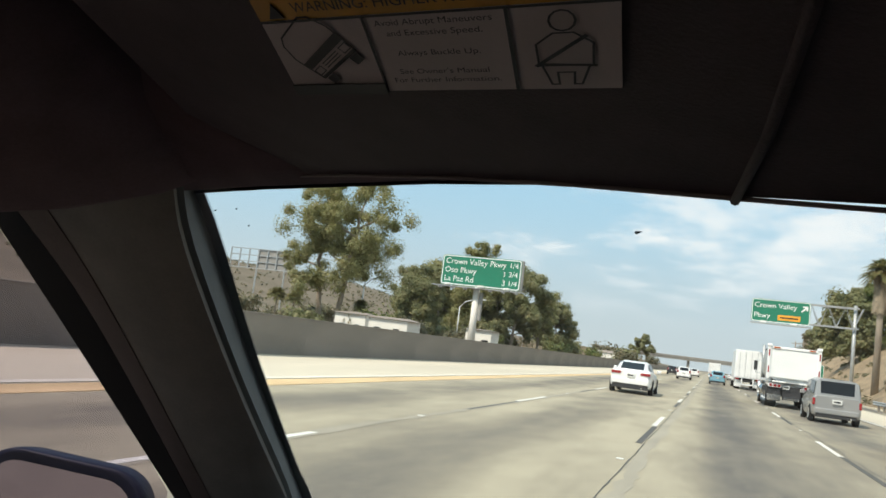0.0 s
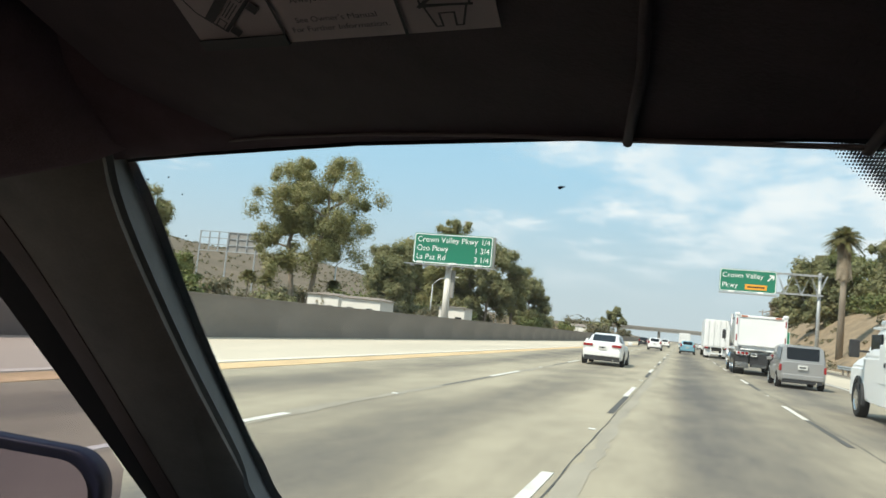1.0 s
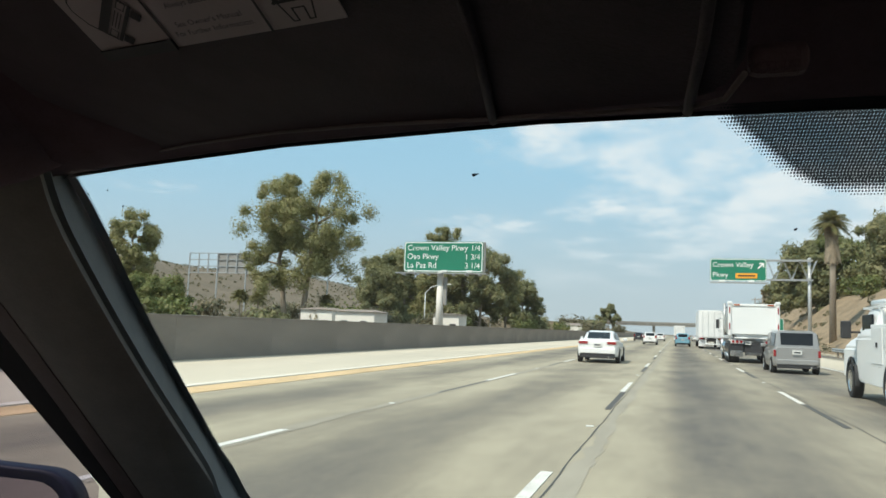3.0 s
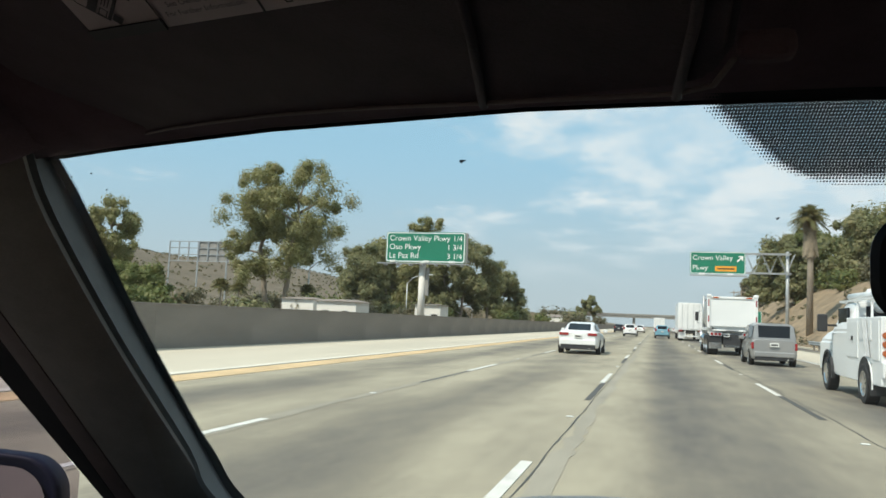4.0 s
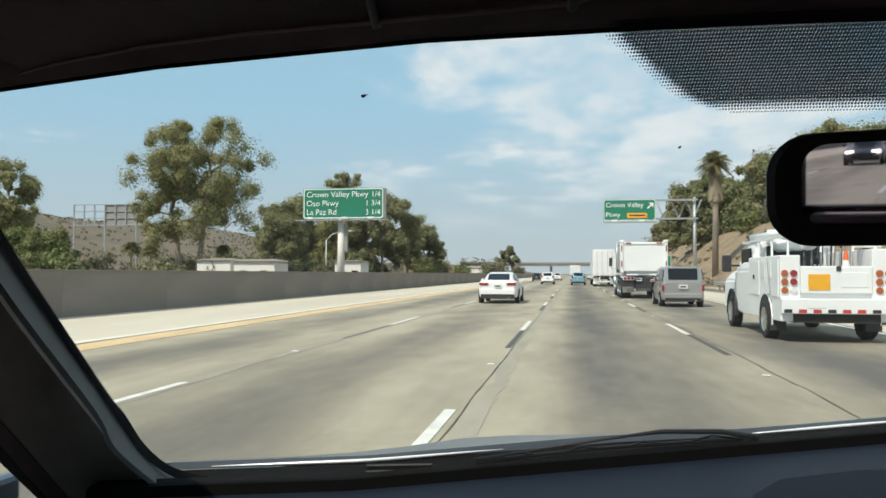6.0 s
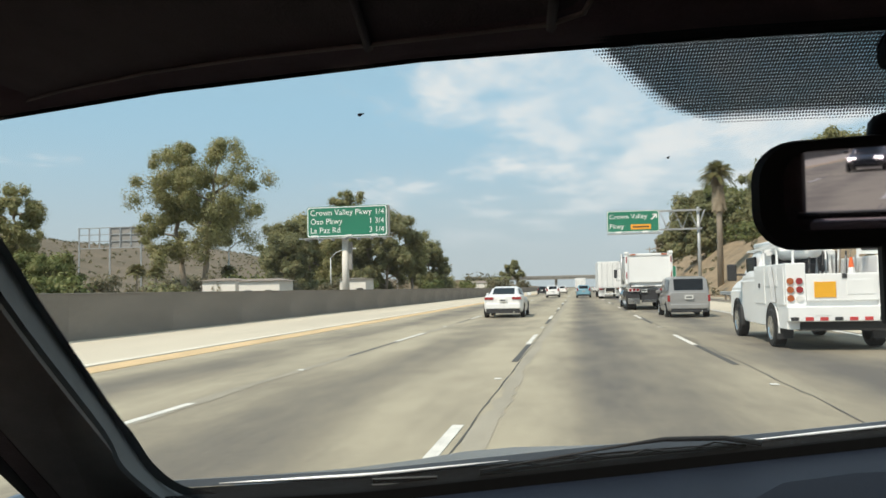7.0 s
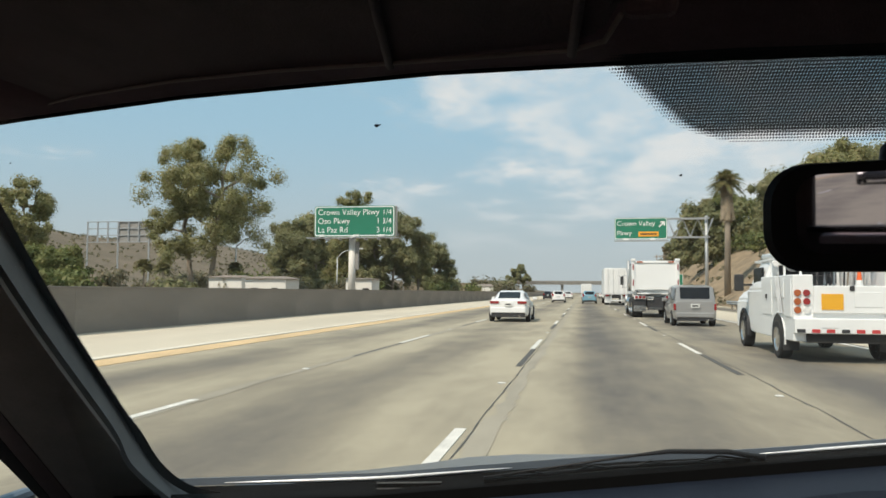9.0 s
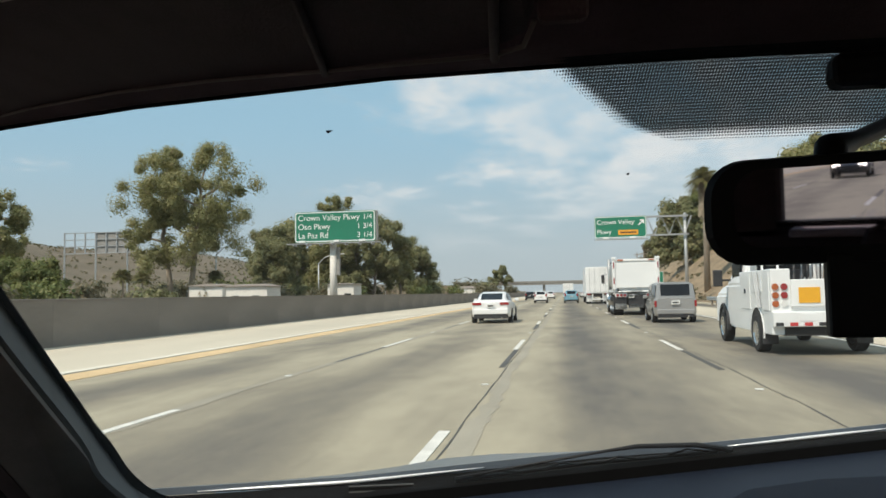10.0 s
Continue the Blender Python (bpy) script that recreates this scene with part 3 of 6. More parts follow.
def piping(pts, r, name="piping"):
    bm = bmesh.new()
    tube(bm, [(x, y, visor_z(x, y) - 0.001) for x, y in pts], r)
    return part(name, bm, "piping" if name == "piping" else "visor", visor, smooth=True)


piping([(-0.087, 0.330), (-0.079, 0.27), (-0.074, 0.20), (-0.07, 0.08)], 0.0022, "visor_rib")
piping([(-0.004, 0.288), (0.0, 0.24), (0.002, 0.19), (0.004, 0.08)], 0.002, "visor_rib")
piping([(x, y) for x, y in outline[:8]], 0.0011)
part("visor_clip", boxed(0.014, 0.032, 0.252, 0.262, 0.094, 0.104, bevel=0.003), "liner", visor)

def visor_point(x, y):
    return Vector((x, y, visor_z(x, y) - 0.0012))


LW, LH = 0.21, 0.088       # the label's width, and its height with the yellow heading
BL, BR, TL, TR = visor_point(-0.313, 0.345), visor_point(-0.128, 0.2585), visor_point(-0.295, 0.2770), visor_point(-0.1238, 0.2075)


def on_label(p):
    """From the flat label (x, y, lift) to its place on the visor, where it narrows towards the right."""
    u, v = p.x / LW, p.y / (LH * 0.8)
    return BL.lerp(BR, u).lerp(TL.lerp(TR, u), v) - Vector((0, 0, p.z))


def laid(bm):
    for v in bm.verts:
        v.co = on_label(v.co)
    return bm


def label_piece(name, x0, x1, y0, y1, material, lift=0.0):
    bm = boxed(x0, x1, y0, y1, lift, lift + 0.0006)
    return part(name, laid(bm), material, visor)


def label_bar(name, pts, w, lift=0.0013):
    """A thin inked line along pts on the label."""
    bm = bmesh.new()
    closed = len(pts) > 2 and pts[0] == pts[-1]
    line = [Vector((x, y, lift)) for x, y in (pts[:-1] if closed else pts)]
    pairs = []
    for i, p in enumerate(line):
        before = line[i - 1] if i or closed else None
        after = line[(i + 1) % len(line)] if closed or i + 1 < len(line) else None
        sides = [Vector((-d.y, d.x, 0)).normalized() for d in ((p - before) if before else None, (after - p) if after else None) if d]
        n = sum(sides, Vector()).normalized()
        n *= w / 2 / max(0.5, n.dot(sides[0]))
        pairs.append((bm.verts.new(on_label(p - n)), bm.verts.new(on_label(p + n))))
    for (a, b), (c, d) in zip(pairs, pairs[1:] + pairs[:1] if closed else pairs[1:]):
        bm.faces.new((a, c, d, b))
    return part(name, bm, "label_black", visor)


label_piece("label_sheet", 0.0, LW, 0.012 * 0, LH * 0.8, "label_white")
label_piece("label_heading", 0.0, LW, LH * 0.8, LH, "label_yellow")
label_piece("label_band", 0.0, LW * 0.376, 0.0, LH * 0.12, "label_black", 0.0016)
label_bar("label_rule", [(LW * 0.376, 0), (LW * 0.376, LH * 0.8)], 0.002)
label_bar("label_rule", [(LW * 0.767, 0), (LW * 0.767, LH * 0.8)], 0.002)
label_bar("label_rule", [(0, LH * 0.8), (LW, LH * 0.8)], 0.002)


def label_text(body, x, y, size, align="CENTER"):
    ob = text("label_text", body, size, "label_black", visor, Matrix.Identity(4), align=align)
    for v in ob.data.vertices:
        v.co = on_label(v.co + Vector((x, y, 0.0012)))


label_text("WARNING: HIGHER ROLLOVER RISK", LW * 0.57, LH * 0.85, 0.0108)
for i, line in enumerate(("Avoid Abrupt Maneuvers", "and Excessive Speed.", "", "Always Buckle Up.", "", "See Owner's Manual", "For Further Information.")):
    if line:
        label_text(line, LW * 0.571, LH * (0.69 - 0.098 * i), 0.0067)
bm = bmesh.new()
slab(bm, [(LW * 0.05, LH * 0.84), (LW * 0.08, LH * 0.97), (LW * 0.11, LH * 0.84)], 0.0006, Matrix.Translation((0, 0, 0.0018)))
part("label_sign", laid(bm), "label_black", visor)
# a car tipping over, and a belt over a plain seated shape
tilt = Matrix.Rotation(radians(38), 4, "Z") @ Matrix.Scale(1.2, 4)


def drawn(pts, cx, cy, turn, w):
    label_bar("label_drawing", [tuple((turn @ Vector((x, y, 0)))[i] + (cx, cy)[i] for i in (0, 1)) for x, y in pts], w)


cx, cy = LW * 0.185, LH * 0.49
drawn([(-0.018, -0.014), (-0.0195, 0.008), (-0.016, 0.019), (-0.011, 0.023), (0.011, 0.023), (0.016, 0.019), (0.0195, 0.008), (0.018, -0.014), (-0.018, -0.014)], cx, cy, tilt, 0.0014)
drawn([(-0.0185, -0.001), (0.0185, -0.001)], cx, cy, tilt, 0.0075)
drawn([(-0.018, -0.0135), (0.018, -0.0135)], cx, cy, tilt, 0.003)
for k in range(3):
    drawn([(-0.008, -0.0062 - 0.002 * k), (0.008, -0.0062 - 0.002 * k)], cx, cy, tilt, 0.0009)
for k in (-1, 1):
    drawn([(k * 0.0175, -0.006), (k * 0.011, -0.006), (k * 0.011, -0.011), (k * 0.0175, -0.011), (k * 0.0175, -0.006)], cx, cy, tilt, 0.0009)
    drawn([(k * 0.0165, -0.0185), (k * 0.0095, -0.0185)], cx, cy, tilt, 0.008)
slim = Matrix.Diagonal((0.78, 1, 1, 1))
cx, cy = LW * 0.885, LH * 0.40
drawn([(0.0075 * math.cos(2 * math.pi * k / 12), 0.0235 + 0.0075 * math.sin(2 * math.pi * k / 12)) for k in range(13)], cx, cy, slim, 0.0012)
drawn([(-0.016, -0.012), (-0.0165, 0.006), (-0.006, 0.0145), (0.006, 0.0145), (0.0165, 0.006), (0.016, -0.012), (-0.016, -0.012)], cx, cy, slim, 0.0012)
drawn([(-0.018, -0.0125), (0.013, 0.012)], cx, cy, slim, 0.0024)
drawn([(-0.016, -0.0105), (0.018, -0.0125)], cx, cy, slim, 0.002)
drawn([(-0.014, -0.012), (-0.009, -0.029), (-0.0045, -0.029), (-0.005, -0.018), (0.005, -0.018), (0.0045, -0.029), (0.009, -0.029), (0.014, -0.012)], cx, cy, slim, 0.0012)

# dash, its black cowl gap, a darker raised pad and the glass-side strip
far_edge = [glass_base(-0.62 + 1.7 * i / 20) for i in range(21)]
dash_rows = [[p + Vector((0, -0.008, -0.015)) for p in far_edge], [p + Vector((0, -0.05, -0.019)) for p in far_edge], [p + Vector((0, -0.2, -0.027)) for p in far_edge], [Vector((p.x, 0.55, -0.30)) for p in far_edge], [Vector((p.x, 0.46, -0.36)) for p in far_edge], [Vector((p.x, 0.44, -0.8)) for p in far_edge]]
strip_of(dash_rows, "dashboard", "dash", "blue-grey vinyl dashboard top", thick=-0.01)
cowl = [[p + Vector((0, 0.02, -0.001)) for p in far_edge], [p + Vector((0, -0.004, -0.004)) for p in far_edge], [p + Vector((0, -0.006, -0.016)) for p in far_edge]]
strip_of(cowl, "dash_gap", "seal", thick=0.003)
bm = bmesh.new()
pad = [(0.145, 0.74), (0.155, 0.80), (0.20, 0.87), (0.295, 0.925), (0.41, 0.955), (0.75, 0.97), (0.75, 0.5), (0.15, 0.5)]
slab(bm, pad, 0.06, Matrix.Translation((0, 0, -0.215)))
bmesh.ops.bevel(bm, geom=[e for e in bm.edges if all(v.co.z > -0.22 for v in e.verts)], offset=0.012, segments=3, affect="EDGES")
part("dash_pad", bm, "dash_dark", ego, "black raised instrument pad")
strip_at = Matrix.Translation(glass_base(-0.22) + Vector((0, 0.018, 0.003))) @ Matrix.Rotation(0.25, 4, "Z") @ Matrix.Translation((0.22, 0, 0))
plate = part("dash_strip", boxed(-0.27, -0.185, -0.004, 0.004, -0.004, 0.004, bevel=0.001), "seal", ego, "small dark plate at the glass base", at=strip_at)
for z in (-0.0042, 0.003):
    part("plate_edge", boxed(-0.27, -0.185, -0.0048, -0.003, z, z + 0.0014), "reveal", plate, "pale edge", at=Matrix.Identity(4))

# hood, a sun glint painted along its rear lip, and wipers outside the glass
def sag(x):
    return -0.008 * smooth(0.0, 0.3, x)


stations = [-0.62 + 1.7 * i / 20 for i in range(21)]
cowl_rows = [[glass_base(x) + Vector((0, depth, dz + sag(x))) for x in stations] for depth, dz in ((0.02, -0.012), (0.05, -0.01), (0.084, -0.003))]
strip_of(cowl_rows, "cowl_panel", "seal", "black cowl panel below the windshield", thick=-0.006)
hood_rows = []
for depth, dz in ((0.083, -0.002), (0.12, -0.009), (0.22, -0.031), (0.34, -0.057), (0.45, -0.083), (0.65, -0.132), (0.9, -0.20), (1.05, -0.35)):
    swell = 0.019 * smooth(0.08, 0.4, depth) * (1 - smooth(0.7, 1.0, depth))
    hood_rows.append([glass_base(x) + Vector((0, depth, dz + sag(x) + swell * math.exp(-((x + 0.17) / 0.17) ** 2))) for x in stations])
strip_of(hood_rows, "hood", "hood", "blue-grey metallic bonnet", thick=-0.01)
for x0, x1 in ((-0.50, -0.10), (0.25, 0.50)):
    bm = bmesh.new()
    tube(bm, [glass_base(x) + Vector((0, 0.083, 0.001 + sag(x))) for x in [x0 + (x1 - x0) * k / 8 for k in range(9)]], [0.0006, 0.0014, 0.002, 0.0024, 0.0026, 0.0024, 0.002, 0.0014, 0.0006])
    part("hood_lip", bm, "hood_glint", ego, "rear edge of the bonnet with a sun glint painted white", smooth=True)


def wiper(x0, x1, xj, rise):
    """An arm rising from its pivot to the blade, which rests along the glass base."""
    def at(x, up, out=0.012):
        return glass_base(x) + Vector((0, out - up * 0.75, up))
    bm = bmesh.new()
    tube(bm, [at(x0, 0.004), at((x0 + x1) / 2, 0.008), at(x1, 0.004)], 0.0028)
    blade = part("wiper_blade", bm, "rubber", ego, "black rubber wiper blade", smooth=True)
    bm = bmesh.new()
    tube(bm, [at(x0, 0.008), at(xj, rise), at(xj + 0.04, rise + 0.002), at(x1 - 0.03, rise * 0.75), at(x1 + 0.02, 0.004)], [0.0015, 0.002, 0.0032, 0.0036, 0.004])
    part("wiper_arm", bm, "rubber", ego, smooth=True)
    for k in (0.15, 0.4, 0.62, 0.88):
        x = x0 + (x1 - x0) * k
        bm = bmesh.new()
        tube(bm, [at(x - 0.03, 0.006), at(x, 0.013), at(x + 0.03, 0.006)], 0.0014, 6)
        part("blade_bridge", bm, "rubber", blade)


wiper(-0.13, 0.22, 0.07, 0.024)

# rear-view mirror on its ball mount, with the case below it
mirror_m = basis((AXIS + 0.005, 0.462, 0.0455), (0.979, -0.205, 0.0), (-0.02, -0.0755, 0.99))
bm = bmesh.new()
rim = rounded(0.258, 0.065, 0.024, 6)
loft(bm, [[mirror_m @ Vector((x * k, y * k, z)) for x, y in rim] for k, z in ((0.965, 0.006), (1.0, 0.002), (1.0, -0.010), (0.93, -0.03), (0.7, -0.042))])
mirror = part("rear_view_mirror", bm, "mirrorcase", ego, "black rear-view mirror showing the road behind", smooth=False)
bm = bmesh.new()
slab(bm, rounded(0.232, 0.047, 0.015, 6), 0.001, mirror_m @ Matrix.Translation((0.005, 0.002, 0.0072)))
part("mirror_glass", bm, "mirror", mirror, "mirror glass")
bm = bmesh.new()
tube(bm, [(AXIS - 0.052, 0.472, 0.07), (AXIS - 0.046, 0.485, 0.083), (AXIS - 0.02, 0.52, 0.094), (AXIS + 0.02, 0.56, 0.112)], [0.009, 0.010, 0.006, 0.006], 12)
part("mirror_mount", bm, "mirrorcase", ego, smooth=True)
part("mirror_sensor", boxed(AXIS - 0.034, AXIS + 0.08, 0.505, 0.53, 0.128, 0.15, bevel=0.006), "mirrorcase", ego)
part("hanging_case", boxed(0.174, 0.285, 0.468, 0.48, -0.031, 0.02, bevel=0.003), "mirrorcase", ego, "black flat case hanging below the mirror")

# tinted glass in the driver's door
bm = slab(bmesh.new(), [(-0.5, 0.13), (0.58, 0.13), (0.80, -0.05), (1.0, -0.25), (1.0, -0.34), (-0.5, -0.34)], 0.004, Matrix(((0, 0, 1, -0.848), (1, 0, 0, 0), (0, 1, 0, 0), (0, 0, 0, 1))))
pane = part("door_window", bm, "side_glass", ego, "smoky tinted door window")
pane.visible_shadow = False
# door mirror
dm = basis((-1.0, 0.95, -0.297), (0.96, 0.28, 0.0), (0, 0, 1))
rim = rounded(0.27, 0.17, 0.06, 6)
bm = bmesh.new()
loft(bm, [[dm @ Vector((x * k, y * k - (0.02 * (x + 0.135) / 0.27), z)) for x, y in rim] for k, z in ((0.93, 0.002), (0.99, 0.006), (1.0, -0.01), (0.95, -0.05), (0.75, -0.09), (0.4, -0.11))])
door_mirror = part("door_mirror", bm, "housing", ego, "dark blue-black door mirror housing", smooth=True)
bm = bmesh.new()
slab(bm, [(x, y - (0.02 * (x + 0.135) / 0.27)) for x, y in rounded(0.235, 0.14, 0.05, 6)], 0.002, dm @ Matrix.Translation((0, 0, 0.009)))
part("door_mirror_glass", bm, "mirror", door_mirror)
part("door_mirror_foot", boxed(-0.93, -0.8, 0.93, 1.0, -0.43, -0.36, bevel=0.015), "housing", door_mirror)

# doors, rear end with its window, and floor, which close the cabin
for sx, name in ((-0.80, "door_panel"), (1.26, "door_panel")):
    part(name, boxed(min(sx, sx - 0.06), max(sx, sx - 0.06), -1.7, 0.98, -1.0, -0.30, bevel=0.01), "trim", ego)
    part("roof_rail", boxed(min(sx, sx - 0.06), max(sx, sx - 0.06), -1.7, 0.46 if sx < 0 else 0.5, 0.05, 0.12, bevel=0.01), "trim", ego)
    for y in (-0.55, -1.62):
        part("door_post", boxed(min(sx, sx - 0.06), max(sx, sx - 0.06), y - 0.07, y + 0.07, -0.3, 0.06), "trim", ego)
part("pillar_trim", boxed(1.2, 1.28, 0.45, 0.52, -0.3, 0.1), "pillar", ego)
part("rear_panel", boxed(-0.86, 1.32, -1.78, -1.72, -1.0, -0.155, bevel=0.01), "trim", ego)
part("rear_shelf", boxed(-0.15, 0.61, -1.72, -1.6, -0.178, -0.152, bevel=0.008), "label_white", ego, "pale rear shelf")
part("rear_ledge", boxed(-0.2, 0.66, -1.76, -1.70, -0.152, -0.132, bevel=0.006), "rubber", ego)
for x in (0.09, 0.46):
    rest = part("headrest", boxed(x - 0.02, x + 0.22, -1.35, -1.25, -0.30, -0.115, bevel=0.045), "trim", ego, "dark padded headrest")
    for d in (0.05, 0.15):
        part("headrest_rod", boxed(x + d - 0.006, x + d + 0.006, -1.306, -1.294, -0.45, -0.29), "chrome_rod", rest)
    part("rear_seat", boxed(x - 0.14, x + 0.34, -1.42, -1.25, -1.0, -0.42, bevel=0.05), "trim", ego, "dark rear seat back")
part("rear_header", boxed(-0.86, 1.32, -1.78, -1.72, 0.06, 0.26, bevel=0.01), "trim", ego)
for x0, x1 in ((-0.86, -0.18), (0.64, 1.32)):
    part("rear_post", boxed(x0, x1, -1.78, -1.72, -0.2, 0.07, bevel=0.02), "trim", ego)
part("cabin_floor", boxed(-0.8, 1.26, -1.75, 1.3, -1.06, -1.0), "trim", ego)
part("firewall", boxed(-0.8, 1.26, 1.0, 1.05, -1.0, -0.36), "rubber", ego)

# ---- land beside the road ----
M["bark"] = mat("pale_bark", (0.33, 0.28, 0.22), 0.9, vary=0.45, scale=0.8, bump=0.5, bump_scale=6, stretch=(1, 1, 0.3))
M["euca"] = foliage_mat("eucalyptus_leaves", (0.155, 0.17, 0.068), (0.285, 0.285, 0.115), (0.37, 0.33, 0.16))
M["pine"] = foliage_mat("dark_leaves", (0.125, 0.145, 0.072), (0.225, 0.235, 0.105), (0.31, 0.28, 0.14))
M["green"] = foliage_mat("green_leaves", (0.09, 0.125, 0.038), (0.185, 0.215, 0.068), (0.27, 0.255, 0.095))
M["scrub"] = foliage_mat("scrub_leaves", (0.10, 0.105, 0.06), (0.18, 0.17, 0.10), (0.27, 0.22, 0.13))
M["frond"] = foliage_mat("palm_fronds", (0.09, 0.115, 0.04), (0.17, 0.18, 0.065), (0.27, 0.22, 0.1))
M["thatch"] = mat("dead_fronds", (0.34, 0.28, 0.2), 0.95, vary=0.4, scale=3, bump=0.4)
M["lamp_steel"] = mat("pale_lamp_steel", (0.66, 0.67, 0.66), 0.5, 0.15, vary=0.15, scale=4)
M["steel"] = mat("galvanised_steel", (0.45, 0.46, 0.46), 0.5, 0.6, vary=0.2, scale=4)
M["sign_green"] = mat("sign_green", (0.015, 0.19, 0.11), 0.45, vary=0.12, scale=1.0)
M["sign_white"] = mat("sign_white", (0.82, 0.84, 0.82), 0.45, vary=0.05, scale=3)
M["sign_back"] = mat("sign_back", (0.30, 0.29, 0.27), 0.6, vary=0.25, scale=1.5)
M["sign_orange"] = mat("sign_orange", (0.80, 0.37, 0.03), 0.5, vary=0.1, scale=3)
M["sign_blue"] = mat("sign_blue", (0.05, 0.22, 0.42), 0.5, vary=0.1, scale=3)
M["bridge"] = mat("bridge_concrete", (0.27, 0.26, 0.235), 0.85, vary=0.2, scale=0.3)
M["plaster"] = mat("pale_plaster", (0.8, 0.77, 0.7), 0.85, vary=0.15, scale=0.4)
M["tile"] = mat("roof_tile", (0.26, 0.22, 0.19), 0.85, vary=0.2, scale=1.0)


def leaf_mesh(name, centres, radii, count, size, rnd, flat=0.7, droop=0.3):
    """Many small leaf cards spread through clumps."""
    n = len(centres) * count
    c = np.repeat(np.array(centres, float), count, axis=0)
    r = np.repeat(np.array(radii, float), count)
    d = rnd.normal(size=(n, 3))
    d /= np.linalg.norm(d, axis=1)[:, None]
    d[:, 2] *= flat
    p = c + d * (r * np.clip(rnd.normal(0.70, 0.30, n), 0.1, 1.45))[:, None]
    out = d + rnd.normal(size=(n, 3)) * 0.3 + np.array([0, 0, 0.4])
    out /= np.linalg.norm(out, axis=1)[:, None]
    a = np.cross(out, rnd.normal(size=(n, 3)))
    a[:, 2] -= droop * 0.4
    a /= np.linalg.norm(a, axis=1)[:, None]
    b = np.cross(out, a)
    b /= np.linalg.norm(b, axis=1)[:, None]
    s = size * rnd.uniform(0.6, 1.3, n)[:, None]
    quad = np.stack((p - a * s - b * s * 0.45, p + a * s * 0.2 - b * s * 0.6, p + a * s, p + a * s * 0.1 + b * s * 0.55), axis=1).reshape(-1, 3)
    me = bpy.data.meshes.new(name)
    me.from_pydata(quad.tolist(), [], np.arange(4 * n).reshape(-1, 4).tolist())
    return me


def tree(name, x, y, tall, wide, leaves, label, seed, low=0.35, limbs=12, tufts=4, dense=1.0, size=0.3, lean=0.0, category="tree", group="", stems=1, top=True):
    """A tapered trunk, rising limbs, and billowing tufts of leaves at their ends with gaps between."""
    rnd = np.random.RandomState(seed)
    base = thing(name, Matrix.Translation((x, y, height(x, y) - 0.3)), label, category, group)
    bm = bmesh.new()
    tips = []
    for s in range(stems):
        off = (s - (stems - 1) / 2) * wide * 0.16
        path = [Vector((off * (1 + 2 * k / 6) + lean * wide * (k / 6) ** 2 + rnd.uniform(-1, 1) * tall * 0.007 * k, rnd.uniform(-1, 1) * tall * 0.006 * k, tall * 0.86 * k / 6)) for k in range(7)]
        tube(bm, path, [tall * 0.020 * (1 - 0.13 * k) for k in range(7)], 8)
        count = max(3, limbs // stems)
        for k in range(count):
            f = low + (0.86 - low) * (k + rnd.uniform(0, 0.8)) / count
            i = min(5, int(f * 6))
            start = path[i].lerp(path[i + 1], f * 6 - i)
            ang = 2.4 * k + seed + rnd.uniform(-0.5, 0.5)
            reach = wide * 0.5 * rnd.uniform(0.45, 0.85) * (1.1 - 0.7 * max(0.0, f - 0.5))
            tip = start + Vector((math.cos(ang) * reach, math.sin(ang) * reach, tall * rnd.uniform(0.06, 0.16)))
            tip.z = min(tip.z, tall * 0.95)
            mid = start.lerp(tip, 0.5) + Vector((0, 0, -tall * 0.015))
            tube(bm, [start, mid, tip], [tall * 0.009, tall * 0.006, tall * 0.002], 6)
            tips.append((tip, mid))
        if top:
            tips.append((path[-1] + Vector((0, 0, tall * 0.03)), path[-1]))
    part("trunk", bm, "bark", base, smooth=True)
    centres, radii = [], []
    for tip, mid in tips:
        r = wide * rnd.uniform(0.10, 0.165)
        tip.z = min(tip.z, tall - r * 0.7)
        centres.append(list(tip))
        radii.append(r)
        for j in range(tufts + 3):
            t = tip.lerp(mid, rnd.uniform(0, 0.6))
            hang = r * rnd.uniform(-0.5, 1.5)
            centres.append([t.x + rnd.normal() * r * 0.85, t.y + rnd.normal() * r * 0.85, max(tall * low * 0.7, min(t.z - hang + r * 0.3, tall - r * 0.5))])
            radii.append(r * rnd.uniform(0.35, 0.85))
    me = leaf_mesh("crown", centres, radii, int(360 * dense), size, rnd, 0.95)
    me.materials.append(M[leaves])
    crown = new("crown", me)
    crown.parent = base
    return base


def shrub(name, x, y, tall, wide, leaves, seed, label="low dry roadside shrub", group="shrubs"):
    rnd = np.random.RandomState(seed)
    base = thing(name, Matrix.Translation((x, y, height(x, y) - 0.2)), label, "shrub", group)
    bm = bmesh.new()
    centres, radii = [], []
    for k in range(7):
        a, d = rnd.uniform(0, 6.28), wide * rnd.uniform(0.05, 0.42)
        top = tall * rnd.uniform(0.5, 0.85)
        tube(bm, [(0, 0, 0), (math.cos(a) * d * 0.5, math.sin(a) * d * 0.5, top * 0.5), (math.cos(a) * d, math.sin(a) * d, top)], [tall * 0.02, tall * 0.012, tall * 0.006], 5)
        centres.append([math.cos(a) * d, math.sin(a) * d, top])
        radii.append(wide * rnd.uniform(0.16, 0.3))
        centres.append([math.cos(a) * d * 0.8, math.sin(a) * d * 0.8, top * 0.45])
        radii.append(wide * rnd.uniform(0.16, 0.28))
    part("stems", bm, "bark", base)
    me = leaf_mesh("leaves", centres, radii, 110, wide * 0.045, rnd, 0.85)
    me.materials.append(M[leaves])
    new("leaves", me).parent = base
    return base


